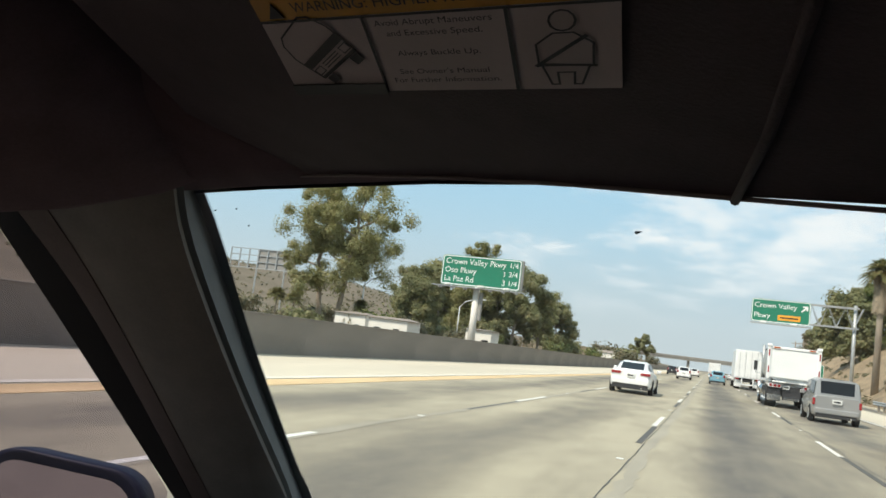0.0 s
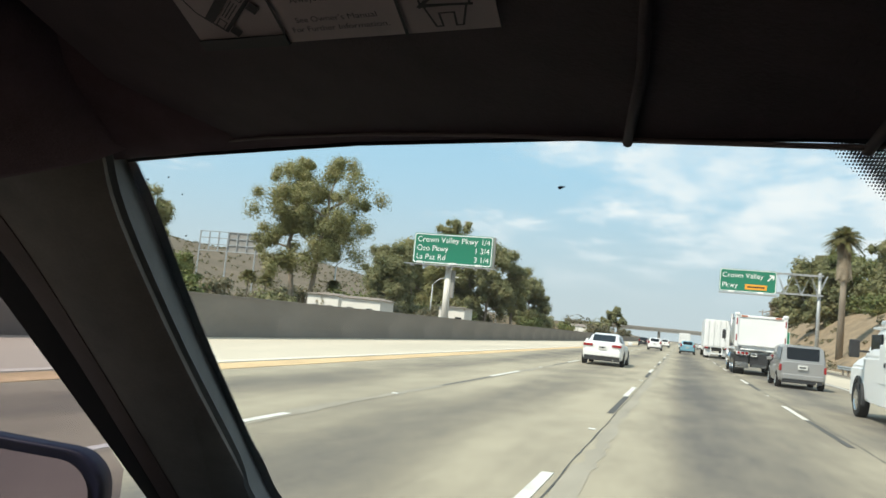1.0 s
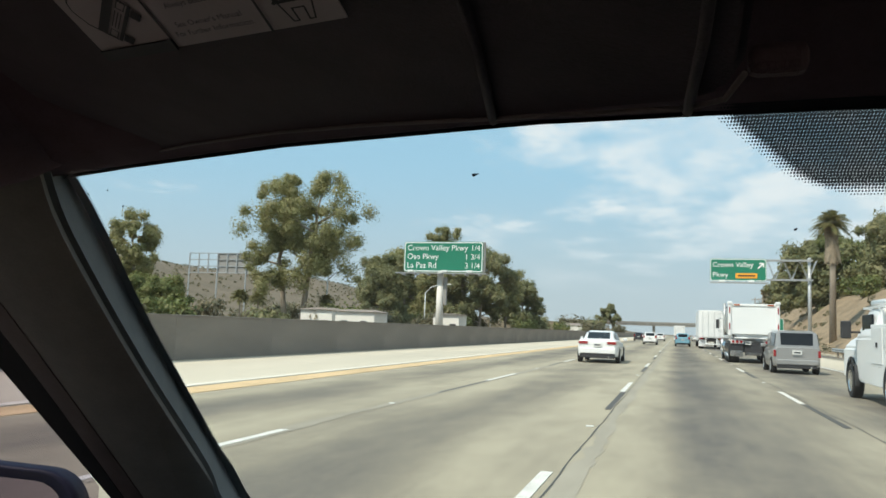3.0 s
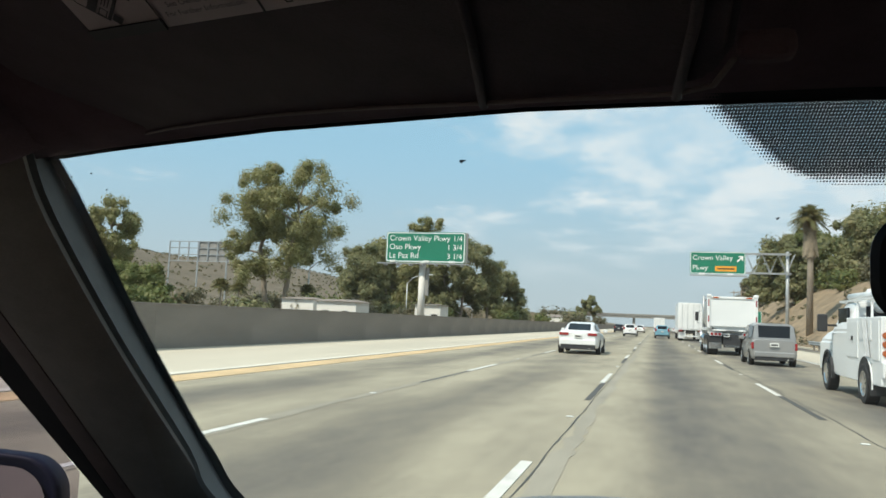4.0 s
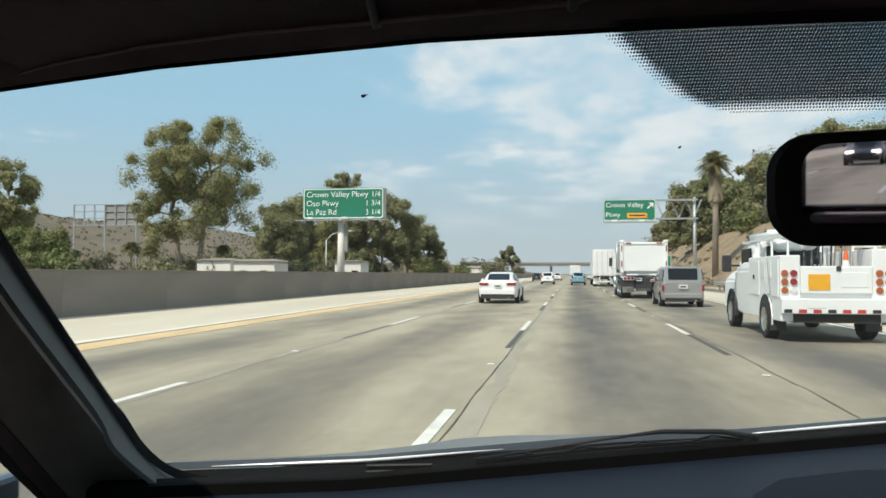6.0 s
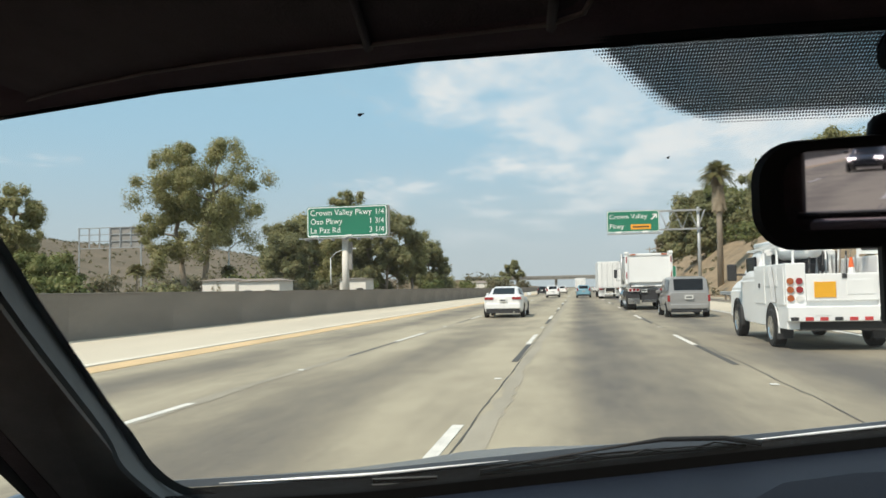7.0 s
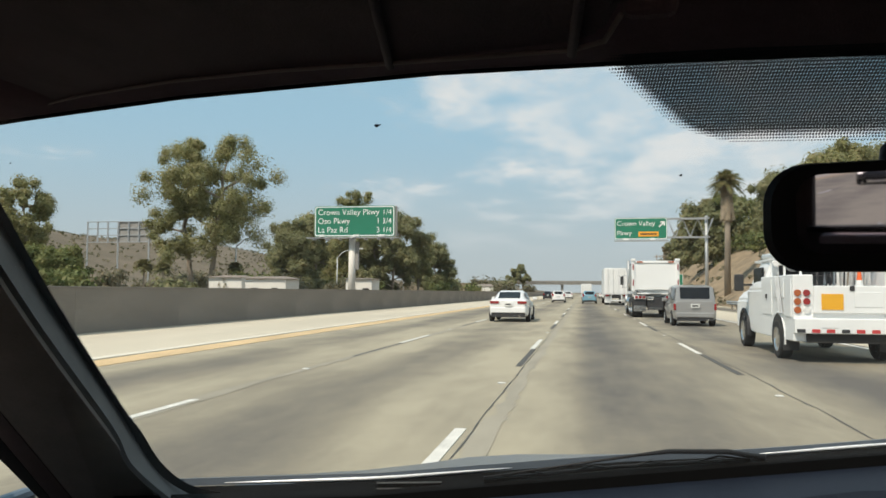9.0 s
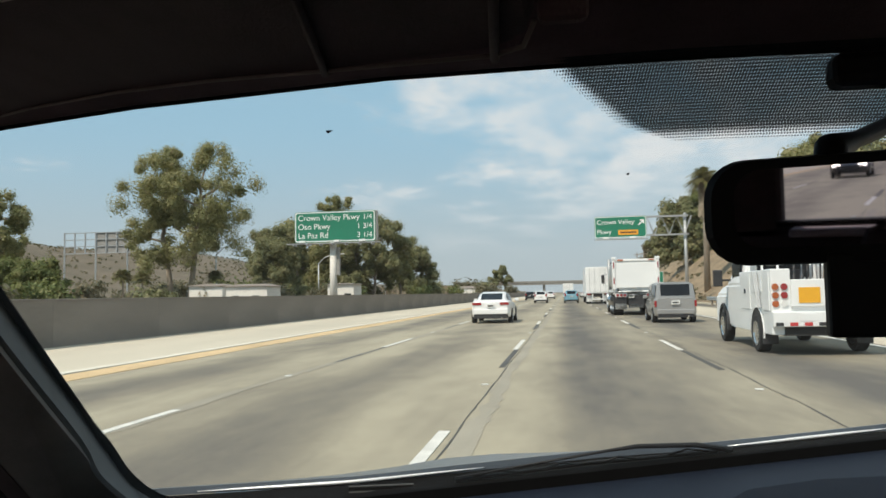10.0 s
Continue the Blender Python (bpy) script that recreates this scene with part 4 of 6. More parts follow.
def palm(x, y, tall, crown_r, seed, label, skirt=True, ground=None):
    rnd = random.Random(seed)
    base = thing("palm_tree", Matrix.Translation((x, y, (height(x, y) if ground is None else ground) - 0.2)), label, "palm", "palms")
    bm = bmesh.new()
    tube(bm, [(0, 0, 0), (0.1, 0, tall * 0.5), (0.05, 0.1, tall * 0.86)], [tall * 0.024, tall * 0.02, tall * 0.022], 10)
    part("trunk", bm, "bark", base, smooth=True)
    head = Vector((0.05, 0.1, tall * 0.85))
    def fronds(n, rise_lo, rise_hi, length, material, name, label=""):
        bm = bmesh.new()
        for k in range(n):
            a, rise, ln = rnd.uniform(0, 6.283), rnd.uniform(rise_lo, rise_hi), length * rnd.uniform(0.75, 1.1)
            out = Vector((math.cos(a), math.sin(a), 0))
            side = Vector((-out.y, out.x, 0))
            spine = [head + out * ln * (0.9 * t) * math.cos(rise) + Vector((0, 0, ln * (t * math.sin(rise) - 0.45 * t * t))) for t in (0, 0.3, 0.55, 0.8, 1.0)]
            for i, (p, q) in enumerate(zip(spine, spine[1:])):
                for j in range(4):
                    s = p.lerp(q, j / 4)
                    for sgn in (-1, 1):
                        w = ln * (0.24 - 0.04 * i)
                        tip = s + side * sgn * w + (q - p).normalized() * w * 0.9 + Vector((0, 0, -w * rnd.uniform(0.2, 0.6)))
                        bm.faces.new([bm.verts.new(v) for v in (s, s + (q - p) * 0.2, tip)])
        ob = part(name, bm, material, base, label)
        return ob
    fronds(170, -0.35, 1.35, crown_r * 0.95, "frond", "crown")
    if skirt:
        fronds(200, -1.56, -1.25, crown_r * 1.2, "thatch", "dead_fronds", "hanging skirt of dry brown fronds")
    return base


# left of the barrier: tall eucalyptus, a dense clump, smaller trees farther off
tree("eucalyptus_tree", -72, 136, 33, 20, "euca", "very tall eucalyptus with a broad airy crown", 11, low=0.30, limbs=16, tufts=6, size=0.2, dense=1.5, lean=0.05, stems=2, group="tall eucalyptus")
tree("eucalyptus_tree", -79, 200, 22, 16, "pine", "dark leafy eucalyptus in a dense clump", 12, low=0.05, limbs=18, tufts=5, group="clump of trees")
tree("eucalyptus_tree", -82, 236, 28, 21, "euca", "olive leafy eucalyptus in a dense clump", 13, low=0.06, limbs=22, tufts=5, size=0.34, group="clump of trees", stems=2)
tree("eucalyptus_tree", -72, 240, 36, 16, "euca", "eucalyptus with one high pointed crown", 14, low=0.08, limbs=18, tufts=5, size=0.34, group="clump of trees")
tree("eucalyptus_tree", -62, 238, 28, 20, "pine", "dark leafy eucalyptus in a dense clump", 15, low=0.05, limbs=20, tufts=5, size=0.34, group="clump of trees", stems=2)
tree("eucalyptus_tree", -54, 250, 23, 14, "euca", "slender eucalyptus with open branches", 16, low=0.30, limbs=10, tufts=3, size=0.32, group="clump of trees")
tree("broad_tree", -58, 300, 22, 17, "pine", "round dark tree farther along the road", 17, low=0.10, limbs=14, tufts=5, size=0.42, group="far trees")
tree("broad_tree", -88, 112, 9, 11, "green", "round green tree with a domed crown", 18, low=0.38, limbs=12, tufts=5, size=0.2, group="domed trees", stems=3)
tree("eucalyptus_tree", -117, 144, 27, 13, "euca", "tall thin eucalyptus with scattered tufts", 19, low=0.30, limbs=12, tufts=4, size=0.27, group="tall eucalyptus")
tree("lone_tree", -41, 500, 21, 13, "pine", "lone dark tree standing far off", 20, low=0.35, limbs=8, tufts=4, size=0.6, dense=0.6, group="far trees")
tree("broad_tree", -118, 300, 12, 16, "scrub", "low dusty tree on the far slope", 21, low=0.2, limbs=10, tufts=4, size=0.4, dense=0.6, group="far trees")
for i, (x, y, t, w, l) in enumerate(((-33, 330, 6, 11, "scrub"), (-39, 380, 8, 14, "pine"), (-52, 420, 9, 18, "scrub"), (-46, 330, 5, 10, "green"), (-30, 420, 5, 12, "scrub"), (-62, 360, 8, 15, "pine"),
                                     (-60, 150, 4, 8, "scrub"), (-66, 142, 3.6, 7, "green"), (-78, 140, 4.5, 9, "scrub"), (-92, 165, 5, 9, "scrub"), (-58, 205, 5, 9, "green"), (-66, 170, 4, 8, "scrub"),
                                     (-100, 190, 6, 10, "scrub"), (-112, 130, 5, 8, "green"), (-125, 185, 7, 11, "scrub"), (-50, 265, 5, 9, "green"), (-74, 175, 4, 8, "green"), (-88, 145, 3.5, 7, "scrub"))):
    shrub("shrub", x, y, t, w, l, 100 + i)
belt = random.Random(21)
for i in range(16):
    y = 92 + 11 * i + belt.uniform(-4, 4)
    shrub("shrub", -belt.uniform(60, 78) - 0.12 * i, y, belt.uniform(3.2, 5.2), belt.uniform(6, 10), ("scrub", "green", "pine")[i % 3], 140 + i, "dusty bush standing behind the barrier", "bushes behind the barrier")
palm(-79, 128, 7.5, 2.4, 5, "short palm with a rounded head", skirt=False)
palm(-74, 126, 6.8, 2.2, 6, "short palm with a rounded head", skirt=False)
palm(-66, 138, 7.2, 2.3, 7, "short palm with a rounded head", skirt=False)
# dots of scrub over the far ridge
rnd = np.random.RandomState(9)
pts = [(rnd.uniform(-520, -170), rnd.uniform(180, 900)) for _ in range(1900)]
me = leaf_mesh("scrub", [(x, y, height(x, y) + 0.8) for x, y in pts], [rnd.uniform(0.4, 2.0) for _ in pts], 11, 0.7, rnd, 0.5)
me.materials.append(M["scrub"])
tagged(new("ridge_scrub", me), "scattered scrub on the dry ridge", "scrub", kind="stuff")
pts = [(rnd.uniform(14.5, 34), rnd.uniform(40, 260)) for _ in range(260)]
me = leaf_mesh("scrub", [(x, y, height(x, y) + 0.1) for x, y in pts], [rnd.uniform(0.3, 0.9) for _ in pts], 30, 0.22, rnd, 0.6)
me.materials.append(M["scrub"])
tagged(new("bank_scrub", me), "dry tufts and weeds on the bank", "scrub", kind="stuff")

# right: trees along the top of the bank
tree("bank_tree", 22, 146, 14, 11, "pine", "dark pine-like tree on the bank", 31, low=0.15, limbs=13, tufts=5, size=0.3, group="bank trees")
tree("bank_tree", 27, 150, 12, 11, "green", "leafy green tree on the bank", 32, low=0.12, limbs=13, tufts=5, size=0.28, group="bank trees")
tree("bank_tree", 32, 128, 13, 13, "pine", "dark pine-like tree on the bank", 33, low=0.12, limbs=13, tufts=5, size=0.26, group="bank trees")
tree("bank_tree", 31, 100, 11, 10, "euca", "tall ragged tree on the bank", 34, low=0.25, limbs=13, tufts=5, size=0.22, group="bank trees")
tree("bank_tree", 32, 78, 9, 9, "pine", "dark pine-like tree on the bank", 35, low=0.2, limbs=13, tufts=5, size=0.18, group="bank trees")
tree("bank_tree", 33, 60, 8, 9, "euca", "tall ragged tree on the bank", 36, low=0.2, limbs=13, tufts=5, size=0.16, group="bank trees")
tree("bank_tree", 27, 205, 10, 10, "pine", "dark pine-like tree on the bank", 37, low=0.12, limbs=13, tufts=5, size=0.34, group="bank trees")
tree("bank_tree", 29, 240, 9, 12, "scrub", "low dusty tree on the bank", 38, low=0.12, limbs=13, tufts=5, size=0.36, group="bank trees")
tree("bank_tree", 25, 290, 9, 10, "pine", "dark pine-like tree on the bank", 39, low=0.12, limbs=13, tufts=5, size=0.42, group="bank trees")
tree("bank_tree", 22, 380, 9, 9, "pine", "dark pine-like tree on the bank", 40, low=0.2, limbs=13, tufts=5, size=0.5, group="bank trees")
for i, (x, y, t, w, l) in enumerate(((25, 120, 3.2, 5, "green"), (28, 138, 3.5, 6, "green"), (27, 108, 3, 5, "scrub"), (29, 88, 3.4, 6, "green"), (26, 170, 3.5, 6, "scrub"), (28, 188, 3.5, 6, "green"), (23, 220, 3, 6, "scrub"), (28, 70, 3.2, 5, "scrub"), (21, 255, 3.5, 7, "pine"))):
    shrub("shrub", x, y, t, w, l, 200 + i, "green bush on the bank", "bank bushes")
palm(16.9, 96, 17.5 - height(16.9, 96), 2.6, 8, "tall fan palm with a skirt of dead fronds")


# ---- signs, lamps and structures ----
def lamp_post(x, y, tall, reach):
    base = thing("street_lamp", Matrix.Translation((x, y, height(x, y))), "tall galvanised street lamp with one curved arm", "street lamp", "street lamps")
    bm = bmesh.new()
    tube(bm, [(0, 0, 0), (0, 0, tall * 0.82)], [0.2, 0.13], 8)
    part("pole", bm, "lamp_steel", base, smooth=True)
    bm = bmesh.new()
    tube(bm, [(0, 0, tall * 0.81), (reach * 0.25, 0, tall * 0.93), (reach * 0.6, 0, tall * 0.985), (reach, 0, tall)], [0.12, 0.11, 0.1, 0.09], 6)
    part("arm", bm, "lamp_steel", base, smooth=True)
    part("lamp_head", boxed(reach - 0.1, reach + 0.85, -0.26, 0.26, tall - 0.14, tall + 0.14, bevel=0.06), "lamp_steel", base)
    part("footing", boxed(-0.35, 0.35, -0.35, 0.35, 0, 0.5, bevel=0.04), "bridge", base)


lamp_post(-70.5, 148, 13.0, 7.6)
lamp_post(-62.5, 190, 12.6, 6.0)
lamp_post(-62, 262, 12.6, 6.0)


def board(base, m, w, h, material, edge, border=0.0):
    """A sign face with its white border line."""
    part("panel", slab(bmesh.new(), rounded(w, h, edge), 0.08, m), material, base)
    if border:
        for k, (a, b) in enumerate(((w - border, h - border),)):
            outer, inner = rounded(a, b, edge * 0.9), rounded(a - 2 * border, b - 2 * border, edge * 0.8)
            bm = bmesh.new()
            o = [bm.verts.new(m @ Vector((x, y, 0.012))) for x, y in outer]
            i = [bm.verts.new(m @ Vector((x, y, 0.012))) for x, y in inner]
            for j in range(len(o)):
                n = (j + 1) % len(o)
                bm.faces.new((o[j], o[n], i[n], i[j]))
            part("border", bm, "sign_white", base)


# large distance sign on one post, beside the opposite lanes
big_sign = thing("motorway_sign", Matrix.Translation((-33, 108, 0)), "large green motorway distance sign on a single post", "road sign")
sw, sh, sz = 12.2, 4.5, 11.6
sm = basis((0.0, 0.0, sz), (1, 0, 0), (0, 0, 1))
board(big_sign, sm, sw, sh, "sign_green", 0.35, 0.14)
part("panel_box", boxed(-sw / 2 + 0.1, sw / 2 + 0.25, 0.12, 0.75, sz - sh / 2 + 0.05, sz + sh / 2 - 0.05, bevel=0.03), "sign_back", big_sign)
for i, (name, miles) in enumerate((("Crown Valley Pkwy", "1/4"), ("Oso Pkwy", "1 3/4"), ("La Paz Rd", "3 1/4"))):
    y = 0.72 - 1.3 * i
    text("sign_text", name, 1.18, "sign_white", big_sign, sm @ Matrix.Translation((-sw / 2 + 0.5, y, 0.015)), 1.0)
    text("sign_text", miles, 1.12, "sign_white", big_sign, sm @ Matrix.Translation((sw / 2 - 0.45, y, 0.015)), 1.0, align="RIGHT")
bm = bmesh.new()
tube(bm, [(-0.4, 0.45, -0.3), (-0.4, 0.45, sz - sh / 2)], [0.55, 0.48], 14)
part("post", bm, "plaster", big_sign, smooth=True)
part("post_box", boxed(0.1, 0.6, 0.3, 0.8, 4.5, 8.6, bevel=0.03), "sign_back", big_sign)
part("catwalk", boxed(-sw / 2 - 0.9, sw / 2 + 0.7, -1.1, 0.0, sz - sh / 2 - 0.30, sz - sh / 2 - 0.16), "steel", big_sign)
for k in range(7):
    x = -sw / 2 + 0.2 + k * 1.95
    part("bracket", boxed(x - 0.06, x + 0.06, -1.2, 0.3, sz - sh / 2 - 0.55, sz - sh / 2 - 0.3), "steel", big_sign)
for x in (-4.6, 0.6, 4.4):
    part("sign_lamp", boxed(x - 0.45, x + 0.45, -1.2, -0.75, sz - sh / 2 - 0.1, sz - sh / 2 + 0.2, bevel=0.05), "sign_white", big_sign)

# cantilever exit sign over the outer lanes
gantry = thing("gantry_sign", Matrix.Translation((12.9, 85, 0)), "green exit sign hung from a steel truss gantry", "road sign")
gm = basis((-6.8, -0.45, 8.25), (1, 0, 0), (0, 0, 1))
board(gantry, gm, 5.5, 2.35, "sign_green", 0.22, 0.07)
text("sign_text", "Crown Valley", 0.72, "sign_white", gantry, gm @ Matrix.Translation((-2.5, 0.16, 0.015)))
text("sign_text", "Pkwy", 0.72, "sign_white", gantry, gm @ Matrix.Translation((-2.5, -0.88, 0.015)))
part("exit_plate", boxed(-7.05, -4.95, -0.50, -0.44, 7.38, 7.92, bevel=0.02), "sign_orange", gantry, "orange plate")
part("plate_bar", boxed(-6.85, -5.15, -0.505, -0.501, 7.58, 7.72), "label_black", gantry)
arrow = [(0.0, 0.0), (0.42, 0.42), (0.2, 0.42), (0.2, 0.56), (0.66, 0.56), (0.66, 0.1), (0.52, 0.1), (0.52, 0.32), (0.1, -0.1)]
part("arrow", slab(bmesh.new(), arrow, 0.01, gm @ Matrix.Translation((1.85, 0.2, 0.02))), "sign_white", gantry)
bm = bmesh.new()
tube(bm, [(0, 0, -0.3), (0, 0, 9.6)], [0.2, 0.16], 12)
part("post", bm, "steel", gantry, smooth=True)
part("footing", boxed(-0.6, 0.6, -0.6, 0.6, -0.3, 0.25, bevel=0.04), "bridge", gantry)
for z in (7.3, 9.3):
    for y in (-0.35, 0.35):
        part("chord", boxed(-9.5, 0.3, y - 0.07, y + 0.07, z - 0.07, z + 0.07), "steel", gantry)
for k in range(7):
    x = -9.4 + k * 1.55
    for y in (-0.35, 0.35):
        bm = bmesh.new()
        tube(bm, [(x, y, 7.3), (x + 0.78, y, 9.3), (x + 1.55 if k < 6 else x + 0.78, y, 7.3 if k < 6 else 9.3)], 0.045, 5)
        part("brace", bm, "steel", gantry)
part("walkway", boxed(-9.6, -4.0, -1.3, -0.5, 6.85, 6.95), "steel", gantry)
for x in (-8.4, -5.6):
    part("sign_lamp", boxed(x - 0.3, x + 0.3, -1.3, -1.0, 6.95, 7.15, bevel=0.04), "sign_white", gantry)


def road_sign(x, y, w, h, z, material, label, bars, posts=2, turn=0.0):
    base = thing("road_sign", Matrix.Translation((x, y, height(x, y) if x > 13 else -0.3)) @ Matrix.Rotation(turn, 4, "Z"), label, "road sign", "roadside signs")
    m = basis((0, 0, z), (1, 0, 0), (0, 0, 1))
    board(base, m, w, h, material, 0.12, 0.05 if material != "sign_orange" else 0)
    for k in range(bars):
        yy = h * 0.5 - h * (k + 0.75) / (bars + 0.5)
        part("text_bar", boxed(-w * 0.38, w * (0.36 - 0.12 * (k % 2)), yy - h * 0.06, yy + h * 0.06, 0.012, 0.016), "sign_white", base, at=m)
    for s in ((-1, 1) if posts == 2 else (0,)):
        part("post", boxed(s * w * 0.3 - 0.06, s * w * 0.3 + 0.06, 0.09, 0.2, -0.3, z + h * 0.4), "steel", base)
    return base


road_sign(13.2, 122, 3.6, 2.6, 3.2, "sign_green", "green roadside exit sign on two posts", 3)
road_sign(13.6, 150, 3.0, 1.4, 3.3, "sign_blue", "small blue services sign on a post", 2, posts=1)
road_sign(13.1, 140, 1.5, 1.5, 3.0, "sign_orange", "orange roadworks warning sign", 0, posts=1)
for x, y, tall in ((16, 175, 9.5), (15, 150, 9), (14.5, 205, 10)):
    pole = thing("utility_pole", Matrix.Translation((x, y, height(x, y) - 0.3)), "slim wooden pole beside the bank", "pole", "poles")
    bm = bmesh.new()
    tube(bm, [(0, 0, 0), (0, 0, tall)], [0.14, 0.1], 8)
    part("shaft", bm, "bark", pole)
    part("crossarm", boxed(-0.8, 0.8, -0.06, 0.06, tall - 0.6, tall - 0.45), "bark", pole)

# bare frame of a hoarding seen from behind
frame_ob = thing("billboard", Matrix.Translation((-160, 246, height(-160, 246))), "bare steel frame of a billboard from behind", "billboard")
fz = 18.0 - height(-160, 246)
for k in range(8):
    part("upright", boxed(-14 + 4 * k - 0.2, -14 + 4 * k + 0.2, -0.2, 0.2, fz if k % 3 else -0.5, fz + 7.5), "steel", frame_ob)
for z in (0.2, 2.6, 5.0, 7.4):
    part("rail", boxed(-14.3, 14.3, -0.12, 0.12, fz + z - 0.15, fz + z + 0.15), "steel", frame_ob)
for k in range(3, 7):
    part("board", boxed(-14 + 4 * k + 0.2, -10 + 4 * k - 0.2, 0.25, 0.4, fz + 0.3, fz + 7.3), "sign_back", frame_ob)

# overpass across the road, far ahead
bridge = thing("overpass", Matrix.Translation((0, 520, 0)), "plain concrete road overpass crossing far ahead", "bridge")
part("deck", boxed(-75, 75, 0, 12, 6.6, 8.0), "bridge", bridge)
part("parapet", boxed(-75, 75, -0.3, 0.05, 7.9, 9.1), "bridge", bridge)
part("parapet", boxed(-75, 75, 11.9, 12.3, 7.9, 9.1), "bridge", bridge)
for x in (-40, -14, 13.5, 40):
    part("pier", boxed(x - 0.8, x + 0.8, 2, 10, -0.5, 6.65, bevel=0.1), "bridge", bridge)
for s in (-1, 1):
    bm = bmesh.new()
    loft(bm, [[(s * 46, -8, -0.6), (s * 46, 22, -0.6), (s * 46, 14, -0.5), (s * 46, -2, -0.5)], [(s * 75, -8, -0.6), (s * 75, 22, -0.6), (s * 75, 13, 7.5), (s * 75, -1, 7.5)], [(s * 200, -8, -0.6), (s * 200, 22, -0.6), (s * 200, 13, 7.5), (s * 200, -1, 7.5)]])
    part("abutment", bm, "ground", bridge)


def low_building(x, y, w, d, h, roof, label, seed):
    base = thing("low_building", Matrix.Translation((x, y, height(x, y) - 0.1)), label, "building", "low buildings")
    part("wall", boxed(-w / 2, w / 2, 0, d, 0, h, bevel=0.03), "plaster", base)
    bm = bmesh.new()
    e = 0.4
    loft(bm, [[(-w / 2 - e, -e, h), (w / 2 + e, -e, h), (w / 2 + e, d + e, h), (-w / 2 - e, d + e, h)], [(-w / 2 + 1, d * 0.4, h + roof), (w / 2 - 1, d * 0.4, h + roof), (w / 2 - 1, d * 0.6, h + roof), (-w / 2 + 1, d * 0.6, h + roof)]])
    part("roof", bm, "tile", base)
    n = max(2, int(w / 3))
    for k in range(n):
        x0 = -w / 2 + w * (k + 0.3) / n
        win = part("window", boxed(x0, x0 + 1.1, -0.03, 0.02, 1.0, min(h - 0.3, 2.2)), "rubber", base)
        part("sill", boxed(x0 - 0.1, x0 + 1.2, -0.1, 0.02, 0.9, 1.0), "plaster", win)


low_building(-51, 118, 7, 6, 3.7, 0.4, "low white plastered building beyond the barrier", 1)
low_building(-37, 124, 4.5, 5, 3.8, 0.15, "low white plastered building beyond the barrier", 2)
low_building(-60, 122, 6, 6, 4.0, 0.4, "low white plastered building beyond the barrier", 3)
low_building(-110, 215, 10, 8, 4.5, 1.5, "pale house on the slope", 4)
low_building(-48, 400, 16, 9, 4.6, 1.2, "pale building far along the road", 5)
low_building(-150, 420, 14, 9, 4, 1.5, "pale house on the slope", 6)

# steel guard rail below the bank
rail = thing("guard_rail", Matrix.Translation((11.9, 34, 0.0)), "grey steel guard rail on posts", "guard rail", kind="")
bm = bmesh.new()
prof = [(0, 0.45), (-0.05, 0.50), (0.0, 0.55), (0.0, 0.62), (-0.05, 0.67), (0, 0.74), (0.02, 0.74), (0.02, 0.45)]
loft(bm, [[(x, y, z) for x, z in prof] for y in (0, 34)])
part("beam", bm, "steel", rail)
for k in range(17):
    part("post", boxed(0.02, 0.16, k * 2.0 + 0.2, k * 2.0 + 0.35, -0.3, 0.72), "bark", rail)

# ---- vehicles ----
def paint(name, colour, rough=0.3, metal=0.0, coat=0.6):
    M[name] = mat(name, colour, rough, metal, vary=0.06, scale=1.5, coat=coat)


paint("paint_white", (0.84, 0.84, 0.83))
paint("paint_silver", (0.36, 0.355, 0.345), 0.34, 0.4)
paint("paint_teal", (0.012, 0.075, 0.066), 0.25)
paint("paint_blue", (0.20, 0.40, 0.50), 0.35, 0.2)
paint("paint_black", (0.02, 0.02, 0.026), 0.25)
M["truck_white"] = mat("truck_white", (0.82, 0.83, 0.82), 0.4, vary=0.12, scale=1.2, coat=0.2)
M["truck_alu"] = mat("dump_body_metal", (0.62, 0.63, 0.62), 0.36, 0.45, vary=0.14, scale=0.9, stretch=(1, 1, 2.5))
M["canvas"] = mat("soft_top", (0.40, 0.34, 0.24), 0.9, vary=0.15, scale=8, bump=0.2)
M["autoglass"] = mat("dark_car_glass", (0.012, 0.014, 0.017), 0.1, vary=0.2, scale=3, coat=0.0, spec=0.3)
M["tyre"] = mat("tyre_rubber", (0.018, 0.018, 0.018), 0.85, vary=0.3, scale=9)
M["rim"] = mat("alloy_rim", (0.55, 0.56, 0.57), 0.3, 0.9, vary=0.15, scale=9)
M["chrome"] = mat("polished_metal", (0.72, 0.72, 0.72), 0.14, 1.0, vary=0.1, scale=4)
M["plastic"] = mat("black_plastic", (0.03, 0.03, 0.032), 0.6, vary=0.25, scale=6)
M["under"] = mat("dark_chassis", (0.022, 0.021, 0.02), 0.8, vary=0.3, scale=4)
M["red_lens"] = mat("red_lamp_lens", (0.30, 0.018, 0.02), 0.2, vary=0.15, scale=9, coat=0.5)
M["amber_lens"] = mat("amber_lamp_lens", (0.40, 0.10, 0.025), 0.2, vary=0.15, scale=9, coat=0.5)
M["clear_lens"] = mat("clear_lamp_lens", (0.75, 0.75, 0.72), 0.15, vary=0.1, scale=9, coat=0.5)
M["head_lamp"] = mat("lit_headlamp", (1.0, 0.93, 0.8), 0.3, vary=0.02, scale=9, emit=9.0)
M["tape_red"] = mat("red_tape", (0.52, 0.05, 0.05), 0.5, vary=0.1, scale=9)
M["cone"] = mat("cone_orange", (0.80, 0.14, 0.03), 0.5, vary=0.1, scale=9)
